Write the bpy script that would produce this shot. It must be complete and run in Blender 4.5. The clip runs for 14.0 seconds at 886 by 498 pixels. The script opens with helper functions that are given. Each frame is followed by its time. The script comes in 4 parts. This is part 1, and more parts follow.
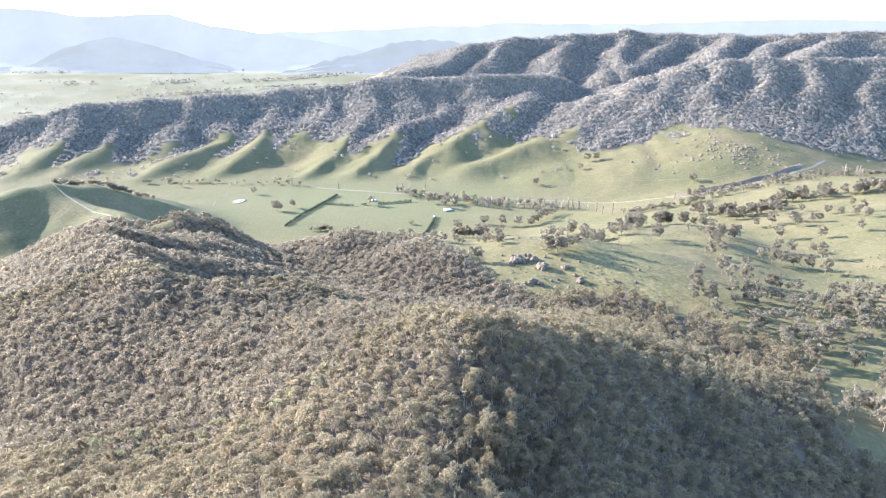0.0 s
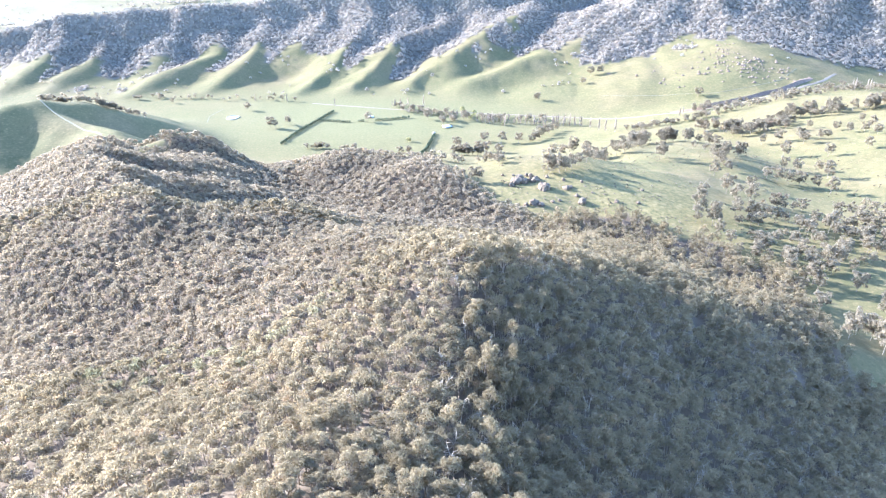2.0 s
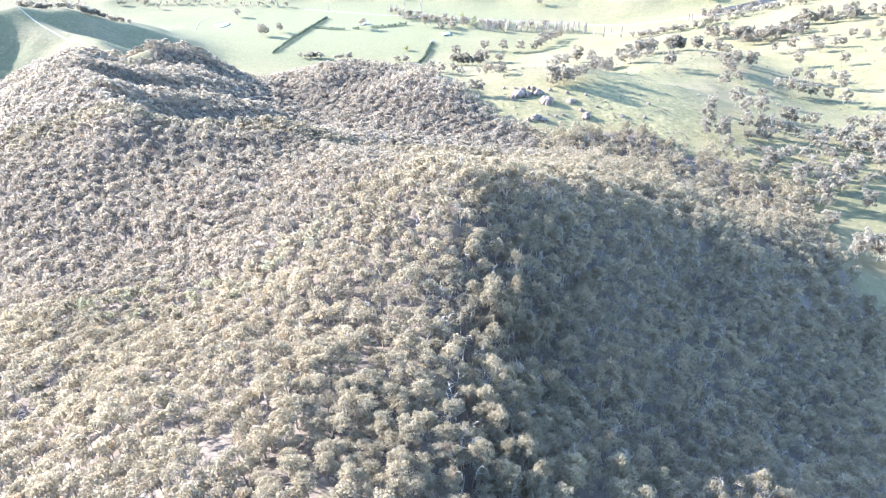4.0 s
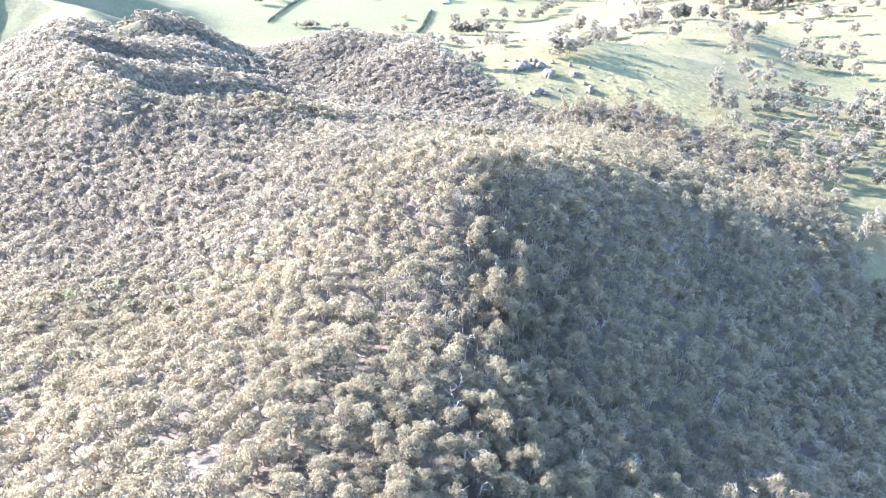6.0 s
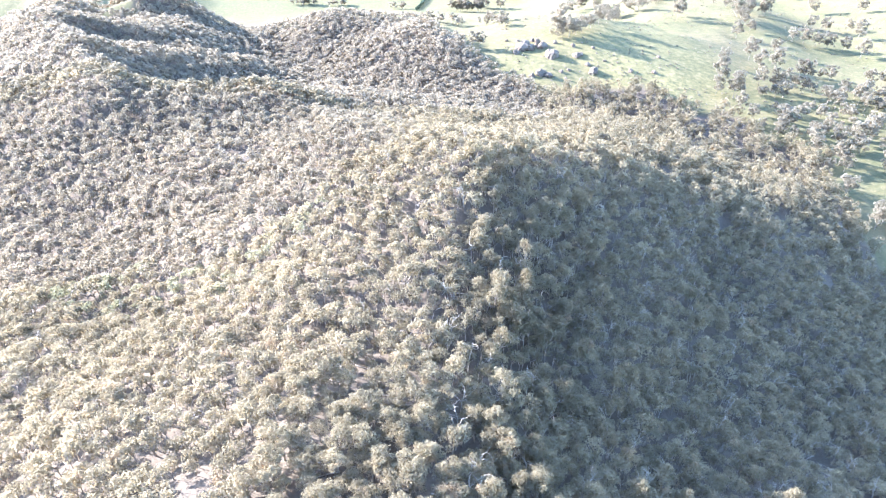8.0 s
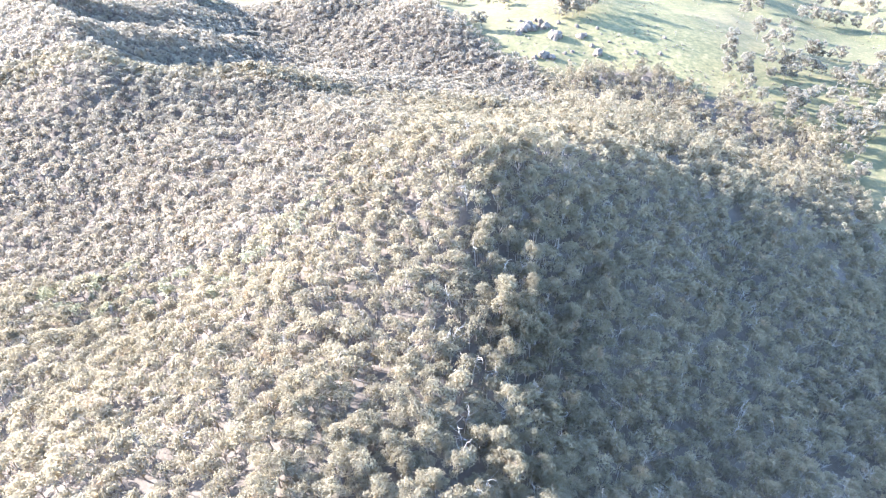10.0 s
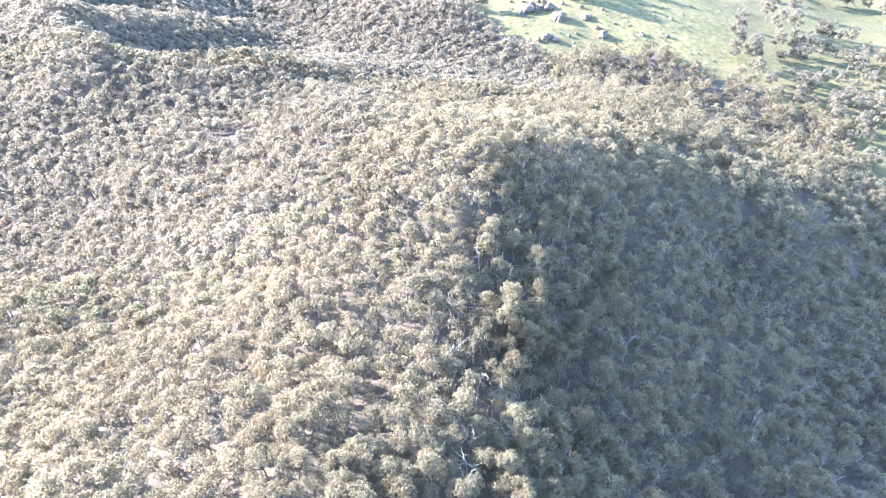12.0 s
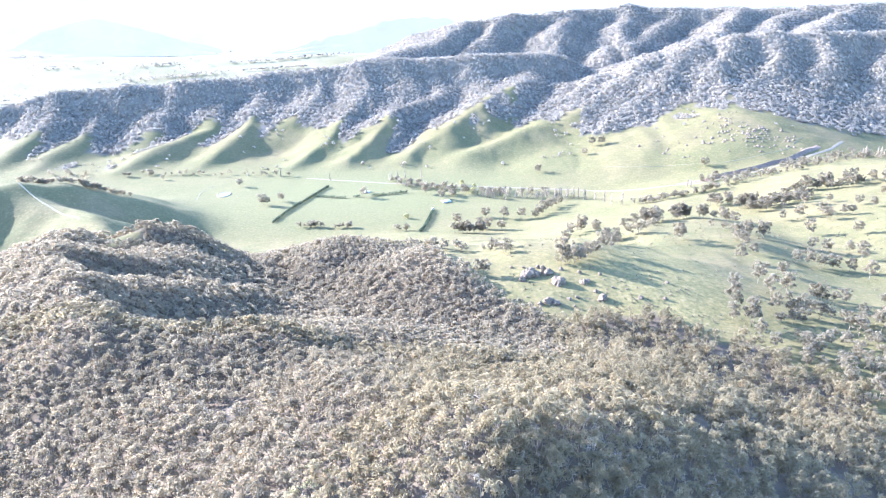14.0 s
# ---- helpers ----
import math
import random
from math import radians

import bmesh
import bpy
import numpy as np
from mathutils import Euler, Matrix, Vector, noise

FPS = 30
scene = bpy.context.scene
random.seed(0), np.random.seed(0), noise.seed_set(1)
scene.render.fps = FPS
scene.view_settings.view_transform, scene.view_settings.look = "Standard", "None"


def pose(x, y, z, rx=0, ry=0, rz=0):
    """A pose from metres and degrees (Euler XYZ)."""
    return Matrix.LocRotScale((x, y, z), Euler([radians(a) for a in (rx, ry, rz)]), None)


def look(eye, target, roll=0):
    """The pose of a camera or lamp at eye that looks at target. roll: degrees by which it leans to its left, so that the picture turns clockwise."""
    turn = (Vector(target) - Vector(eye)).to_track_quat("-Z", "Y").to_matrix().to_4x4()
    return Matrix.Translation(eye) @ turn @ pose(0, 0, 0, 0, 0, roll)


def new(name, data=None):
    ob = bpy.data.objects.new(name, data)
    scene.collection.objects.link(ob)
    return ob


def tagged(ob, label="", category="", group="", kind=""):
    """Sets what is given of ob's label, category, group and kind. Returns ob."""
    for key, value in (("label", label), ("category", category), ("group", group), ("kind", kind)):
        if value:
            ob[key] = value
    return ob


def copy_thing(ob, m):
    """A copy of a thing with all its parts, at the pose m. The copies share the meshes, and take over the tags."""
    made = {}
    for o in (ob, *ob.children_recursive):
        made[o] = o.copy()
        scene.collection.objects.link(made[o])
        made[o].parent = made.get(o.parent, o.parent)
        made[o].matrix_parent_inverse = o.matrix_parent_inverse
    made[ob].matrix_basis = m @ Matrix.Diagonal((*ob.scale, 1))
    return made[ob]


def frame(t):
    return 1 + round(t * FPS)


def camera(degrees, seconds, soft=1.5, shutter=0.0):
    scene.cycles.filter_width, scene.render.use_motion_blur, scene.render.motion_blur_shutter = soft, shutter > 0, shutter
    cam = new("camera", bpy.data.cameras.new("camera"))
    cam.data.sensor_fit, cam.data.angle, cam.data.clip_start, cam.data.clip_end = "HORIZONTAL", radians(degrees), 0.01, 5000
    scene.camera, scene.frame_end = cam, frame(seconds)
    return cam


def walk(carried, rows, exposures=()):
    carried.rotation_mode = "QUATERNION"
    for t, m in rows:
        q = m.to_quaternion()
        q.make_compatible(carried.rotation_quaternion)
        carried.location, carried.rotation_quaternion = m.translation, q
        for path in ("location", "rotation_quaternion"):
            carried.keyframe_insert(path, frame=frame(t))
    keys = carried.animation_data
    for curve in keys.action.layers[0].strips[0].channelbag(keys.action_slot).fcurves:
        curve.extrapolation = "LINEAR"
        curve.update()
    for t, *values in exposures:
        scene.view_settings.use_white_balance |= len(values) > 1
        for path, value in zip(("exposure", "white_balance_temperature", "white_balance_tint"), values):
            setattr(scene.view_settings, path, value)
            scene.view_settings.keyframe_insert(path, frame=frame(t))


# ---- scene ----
cam = camera(66.2, 14.0, soft=1.15)
PATH = [
    (0, (3.634, -6.617, 356.313), (3.609, -4.725, 355.664), -0.0),
    (0.5, (3.521, -3.306, 356.512), (3.496, -1.433, 355.811), -0.1),
    (1, (3.343, 0.331, 356.597), (3.32, 2.182, 355.839), -0.1),
    (1.5, (3.185, 4.289, 356.626), (3.162, 6.114, 355.811), -0.2),
    (2, (2.847, 8.529, 356.582), (2.826, 10.327, 355.705), -0.1),
    (2.5, (2.424, 12.609, 356.572), (2.405, 14.377, 355.636), -0.1),
    (3, (2.204, 16.689, 356.497), (2.186, 18.425, 355.503), -0.2),
    (3.5, (1.892, 20.781, 356.571), (1.876, 22.483, 355.521), -0.1),
    (4, (1.723, 24.853, 356.392), (1.707, 26.521, 355.289), -0.2),
    (4.2, (1.573, 26.397, 356.366), (1.558, 28.058, 355.252), -0.2),
    (6.5, (0.57, 44.865, 355.929), (0.558, 46.473, 354.74), -0.2),
    (7, (0.317, 48.848, 355.61), (0.307, 50.447, 354.408), -0.1),
    (7.5, (0.135, 52.634, 355.758), (0.125, 54.222, 354.542), -0.2),
    (8, (-0.071, 56.164, 356.193), (-0.082, 57.741, 354.963), -0.3),
    (10.5, (-1.237, 75.325, 356.709), (-1.248, 76.848, 355.414), -0.4),
    (11, (-1.392, 79.108, 356.892), (-1.405, 80.621, 355.583), -0.5),
    (11.5, (-1.608, 82.775, 356.925), (-1.62, 84.277, 355.605), -0.5),
    (12, (-1.848, 86.421, 356.815), (-1.86, 87.914, 355.483), -0.5),
    (12.5, (-2.255, 90.321, 356.927), (-2.267, 91.81, 355.592), -0.5),
    (13, (-2.653, 95.207, 358.132), (-2.665, 96.728, 356.833), -0.5),
    (13.2, (-2.843, 96.764, 358.204), (-2.856, 98.347, 356.981), -0.6),
    (13.5, (-3.043, 99.361, 358.558), (-3.057, 101.049, 357.486), -0.7),
    (13.7, (-3.313, 100.695, 358.758), (-3.327, 102.463, 357.822), -0.8),
    (14, (-3.49, 102.596, 358.964), (-3.504, 104.466, 358.256), -0.8),
]
EXPOSURES = [(0.0, 2.57, 5340, 17), (1.5, 3.05, 5150, 18), (2.5, 3.12, 5080, 18), (4.0, 3.30, 5020, 18), (12.5, 3.54, 5050, 18), (13.2, 3.44, 5050, 18), (14.0, 3.14, 5010, 18)]
walk(cam, [(t, look(eye, target, roll)) for t, eye, target, roll in PATH], EXPOSURES)

# ---- sky and sun ----
SUN_ELEVATION, SUN_AZIMUTH = radians(20.5), radians(-66.0)
world = bpy.data.worlds.new("sky")
scene.world = world
world.use_nodes = True
wn = world.node_tree.nodes
sky = wn.new("ShaderNodeTexSky")
sky.sky_type = "NISHITA"
sky.sun_disc = False
sky.sun_elevation, sky.sun_rotation = SUN_ELEVATION, SUN_AZIMUTH
sky.air_density, sky.dust_density, sky.ozone_density = 1.0, 0.7, 1.6
wn["Background"].inputs["Strength"].default_value = 0.15
world.node_tree.links.new(sky.outputs["Color"], wn["Background"].inputs["Color"])
sun_way = Vector((math.sin(SUN_AZIMUTH) * math.cos(SUN_ELEVATION), math.cos(SUN_AZIMUTH) * math.cos(SUN_ELEVATION), math.sin(SUN_ELEVATION)))
sun = new("sun", bpy.data.lights.new("sun", "SUN"))
sun.data.energy, sun.data.angle, sun.data.color = 4.5, radians(0.6), (1.0, 0.91, 0.78)
sun.matrix_world = look((-500, 500, 900), Vector((-500, 500, 900)) - sun_way)


# ---- materials ----
def mat(name, rough=0.9):
    m = bpy.data.materials.new(name)
    m.use_nodes = True
    b = m.node_tree.nodes["Principled BSDF"]
    b.inputs["Roughness"].default_value = rough
    b.inputs["Specular IOR Level"].default_value = 0.15
    return m, m.node_tree.nodes, m.node_tree.links, b


def noise_node(n, l, scale, detail=3.0, rough=0.6, coord=None):
    t = n.new("ShaderNodeTexNoise")
    t.inputs["Scale"].default_value, t.inputs["Detail"].default_value, t.inputs["Roughness"].default_value = scale, detail, rough
    if coord is None:
        coord = n.new("ShaderNodeNewGeometry").outputs["Position"]
    l.new(coord, t.inputs["Vector"])
    return t.outputs["Fac"]


def ramp(n, l, fac, *stops):
    r = n.new("ShaderNodeValToRGB")
    e = r.color_ramp.elements
    while len(e) < len(stops):
        e.new(0.5)
    for k, (p, c) in zip(e, stops):
        k.position, k.color = p, (*c, 1) if len(c) == 3 else c
    l.new(fac, r.inputs["Fac"])
    return r.outputs["Color"]


def mixc(n, l, fac, a, b, mode="MIX"):
    m = n.new("ShaderNodeMix")
    m.data_type, m.blend_type = "RGBA", mode
    for key, v in ((0, fac), (6, a), (7, b)):
        if isinstance(v, (int, float)):
            m.inputs[key].default_value = v
        elif isinstance(v, tuple):
            m.inputs[key].default_value = (*v, 1)
        else:
            l.new(v, m.inputs[key])
    return m.outputs[2]


def bump(n, l, b, height, strength=0.5, distance=0.3):
    k = n.new("ShaderNodeBump")
    k.inputs["Strength"].default_value, k.inputs["Distance"].default_value = strength, distance
    l.new(height, k.inputs["Height"])
    l.new(k.outputs["Normal"], b.inputs["Normal"])


def leaf_mat(name, dark, mid, light, through_light=0.35, patch=0.14):
    """Foliage: differs from tree to tree and from leaf to leaf, and lets light through."""
    m, n, l, b = mat(name, 0.75)
    g = n.new("ShaderNodeNewGeometry")
    tree = noise_node(n, l, patch, 1.5, 0.5, g.outputs["Position"])
    wide = noise_node(n, l, 0.012, 2.0, 0.5, g.outputs["Position"])
    add = n.new("ShaderNodeMath")
    add.operation = "ADD"
    l.new(tree, add.inputs[0])
    sub = n.new("ShaderNodeMath")
    sub.operation = "MULTIPLY_ADD"
    l.new(wide, sub.inputs[0])
    sub.inputs[1].default_value, sub.inputs[2].default_value = 0.9, -0.45
    l.new(sub.outputs[0], add.inputs[1])
    c = ramp(n, l, add.outputs[0], (0.25, dark), (0.5, mid), (0.75, light))
    odd = ramp(n, l, noise_node(n, l, patch * 1.3, 0.5, 0.5, g.outputs["Position"]), (0.66, (0, 0, 0)), (0.82, (1, 1, 1)))
    c = mixc(n, l, odd, c, tuple(v * k for v, k in zip(light, (1.12, 0.98, 0.95))))
    leaf = ramp(n, l, g.outputs["Random Per Island"], (0.0, (0.91, 0.91, 0.91)), (1.0, (1.09, 1.09, 1.09)))
    c = mixc(n, l, 1.0, c, leaf, "MULTIPLY")
    l.new(c, b.inputs["Base Color"])
    t = n.new("ShaderNodeBsdfTranslucent")
    l.new(c, t.inputs["Color"])
    x = n.new("ShaderNodeMixShader")
    x.inputs[0].default_value = through_light
    l.new(b.outputs[0], x.inputs[1])
    l.new(t.outputs[0], x.inputs[2])
    l.new(x.outputs[0], n["Material Output"].inputs["Surface"])
    return m


def plain_mat(name, a, b_, scale, rough=0.9, relief=0.3, metal=0.0):
    m, n, l, b = mat(name, rough)
    f = noise_node(n, l, scale, 4.0)
    l.new(ramp(n, l, f, (0.3, a), (0.7, b_)), b.inputs["Base Color"])
    b.inputs["Metallic"].default_value = metal
    bump(n, l, b, f, relief, 0.1)
    return m


GUM_LEAF = leaf_mat("gum_leaf", (0.182, 0.150, 0.088), (0.248, 0.203, 0.119), (0.303, 0.248, 0.146), 0.60)
MAUVE_LEAF = leaf_mat("red_box_leaf", (0.176, 0.146, 0.095), (0.232, 0.191, 0.123), (0.286, 0.236, 0.150), 0.58)
WATTLE_LEAF = leaf_mat("wattle_leaf", (0.200, 0.188, 0.104), (0.268, 0.246, 0.140), (0.330, 0.298, 0.172), 0.62)
# Hill leaves greyer and paler than the gums, partly to stand in for haze.
HILL_LEAF = leaf_mat("hazed_hill_leaf", (0.192, 0.161, 0.106), (0.252, 0.208, 0.137), (0.306, 0.252, 0.164), 0.58)
# Far leaves paled past their own colour to stand in for haze.
FAR_LEAF = leaf_mat("haze_paled_gum_leaf", (0.236, 0.211, 0.168), (0.294, 0.261, 0.205), (0.350, 0.306, 0.238), 0.48, 0.05)
PADDOCK_LEAF = leaf_mat("paddock_gum_leaf", (0.180, 0.154, 0.104), (0.238, 0.203, 0.138), (0.288, 0.245, 0.166), 0.62, 0.08)
HEDGE_LEAF = leaf_mat("cypress_leaf", (0.05, 0.066, 0.04), (0.07, 0.09, 0.052), (0.095, 0.115, 0.068), 0.3, 0.2)
WILLOW_LEAF = leaf_mat("willow_leaf", (0.26, 0.25, 0.10), (0.33, 0.31, 0.14), (0.40, 0.37, 0.18), 0.4, 0.1)
BARK = plain_mat("gum_bark", (0.16, 0.127, 0.090), (0.37, 0.305, 0.222), 0.9)
PALE_BARK = plain_mat("pale_dead_wood", (0.25, 0.212, 0.158), (0.42, 0.355, 0.265), 1.3)
TWIG = plain_mat("bare_poplar_twig", (0.27, 0.22, 0.16), (0.40, 0.33, 0.245), 0.6)


def ground_mat():
    """Pasture and leaf litter, mixed by the sheet's own cover value."""
    m, n, l, b = mat("pasture_and_litter", 0.95)
    b.inputs["Specular IOR Level"].default_value = 0.05
    geo = n.new("ShaderNodeNewGeometry")
    p = geo.outputs["Position"]
    wide, mid, fine = noise_node(n, l, 0.006, 4.0, 0.6, p), noise_node(n, l, 0.05, 4.0, 0.65, p), noise_node(n, l, 0.6, 4.0, 0.7, p)
    tufts = noise_node(n, l, 0.17, 5.0, 0.72, p)
    green = ramp(n, l, wide, (0.34, (0.083, 0.087, 0.034)), (0.52, (0.119, 0.105, 0.045)), (0.68, (0.171, 0.131, 0.068)))
    straw = ramp(n, l, mid, (0.35, (0.081, 0.079, 0.039)), (0.75, (0.184, 0.142, 0.073)))
    grass = mixc(n, l, 0.42, green, straw)
    grass = mixc(n, l, 0.25, grass, ramp(n, l, fine, (0.25, (0.049, 0.049, 0.021)), (0.75, (0.187, 0.150, 0.075))))
    grass = mixc(n, l, ramp(n, l, tufts, (0.52, (0, 0, 0)), (0.68, (0.55, 0.55, 0.55))), grass, (0.231, 0.170, 0.086))
    grass = mixc(n, l, ramp(n, l, tufts, (0.30, (0.6, 0.6, 0.6)), (0.42, (0, 0, 0))), grass, (0.059, 0.056, 0.022))
    # dry grass on the knoll's stony shoulder, paled to stand in for sunlight
    sep = n.new("ShaderNodeVectorMath")
    sep.operation = "DISTANCE"
    sep.inputs[1].default_value = (215, 735, 48)
    l.new(p, sep.inputs[0])
    shoulder = ramp(n, l, sep.outputs["Value"], (0.0, (0.75, 0.75, 0.75)), (1.0, (0, 0, 0)))
    span = n.new("ShaderNodeMath")
    span.operation = "DIVIDE"
    l.new(sep.outputs["Value"], span.inputs[0])
    span.inputs[1].default_value = 210
    l.new(span.outputs[0], shoulder.node.inputs["Fac"])
    grass = mixc(n, l, shoulder, grass, ramp(n, l, tufts, (0.32, (0.085, 0.084, 0.038)), (0.5, (0.187, 0.152, 0.062)), (0.68, (0.275, 0.213, 0.096))))
    litter = ramp(n, l, mid, (0.34, (0.084, 0.066, 0.045)), (0.56, (0.122, 0.096, 0.067)), (0.76, (0.180, 0.143, 0.102)))
    litter = mixc(n, l, 0.45, litter, ramp(n, l, fine, (0.3, (0.070, 0.054, 0.037)), (0.7, (0.190, 0.150, 0.106))))
    a = n.new("ShaderNodeAttribute")
    a.attribute_name = "cover"
    u = n.new("ShaderNodeAttribute")
    u.attribute_name = "scrub"
    lush = n.new("ShaderNodeAttribute")
    lush.attribute_name = "lush"
    grass = mixc(n, l, lush.outputs["Fac"], grass, ramp(n, l, tufts, (0.3, (0.110, 0.107, 0.049)), (0.52, (0.138, 0.129, 0.061)), (0.72, (0.163, 0.149, 0.074))))
    # straw tone over the far plain, paled to stand in for haze
    hazy_dry = n.new("ShaderNodeAttribute")
    hazy_dry.attribute_name = "hazy_straw"
    grass = mixc(n, l, hazy_dry.outputs["Fac"], grass, ramp(n, l, wide, (0.35, (0.160, 0.146, 0.082)), (0.65, (0.205, 0.182, 0.108))))
    scrub = ramp(n, l, mid, (0.35, (0.118, 0.101, 0.076)), (0.7, (0.165, 0.140, 0.104)))
    l.new(mixc(n, l, u.outputs["Fac"], mixc(n, l, a.outputs["Fac"], grass, litter), scrub), b.inputs["Base Color"])
    tall_grass = n.new("ShaderNodeMath")
    tall_grass.operation = "MULTIPLY_ADD"
    l.new(tufts, tall_grass.inputs[0])
    tall_grass.inputs[1].default_value = 2.6
    l.new(fine, tall_grass.inputs[2])
    bump(n, l, b, tall_grass.outputs[0], 0.35, 0.5)
    return m


GROUND = ground_mat()


# ---- the lie of the land ----
def lattice(i, j, seed):
    v = (i * 374761393 + j * 668265263 + seed * 974634777) & 0x7FFFFFFF
    v = ((v ^ (v >> 13)) * 1274126177) & 0x7FFFFFFF
    return ((v ^ (v >> 16)) & 0xFFFF) / 32767.5 - 1.0


def vnoise(x, y, seed=0):
    x, y = np.asarray(x, float), np.asarray(y, float)
    i, j = np.floor(x).astype(np.int64), np.floor(y).astype(np.int64)
    u, v = x - i, y - j
    u, v = u * u * u * (u * (6 * u - 15) + 10), v * v * v * (v * (6 * v - 15) + 10)
    a = lattice(i, j, seed) * (1 - u) + lattice(i + 1, j, seed) * u
    b = lattice(i, j + 1, seed) * (1 - u) + lattice(i + 1, j + 1, seed) * u
    return a * (1 - v) + b * v


def fbm(x, y, seed=0, octaves=4):
    return sum(vnoise(x * 2 ** k, y * 2 ** k, seed + k) * 0.5 ** k for k in range(octaves))


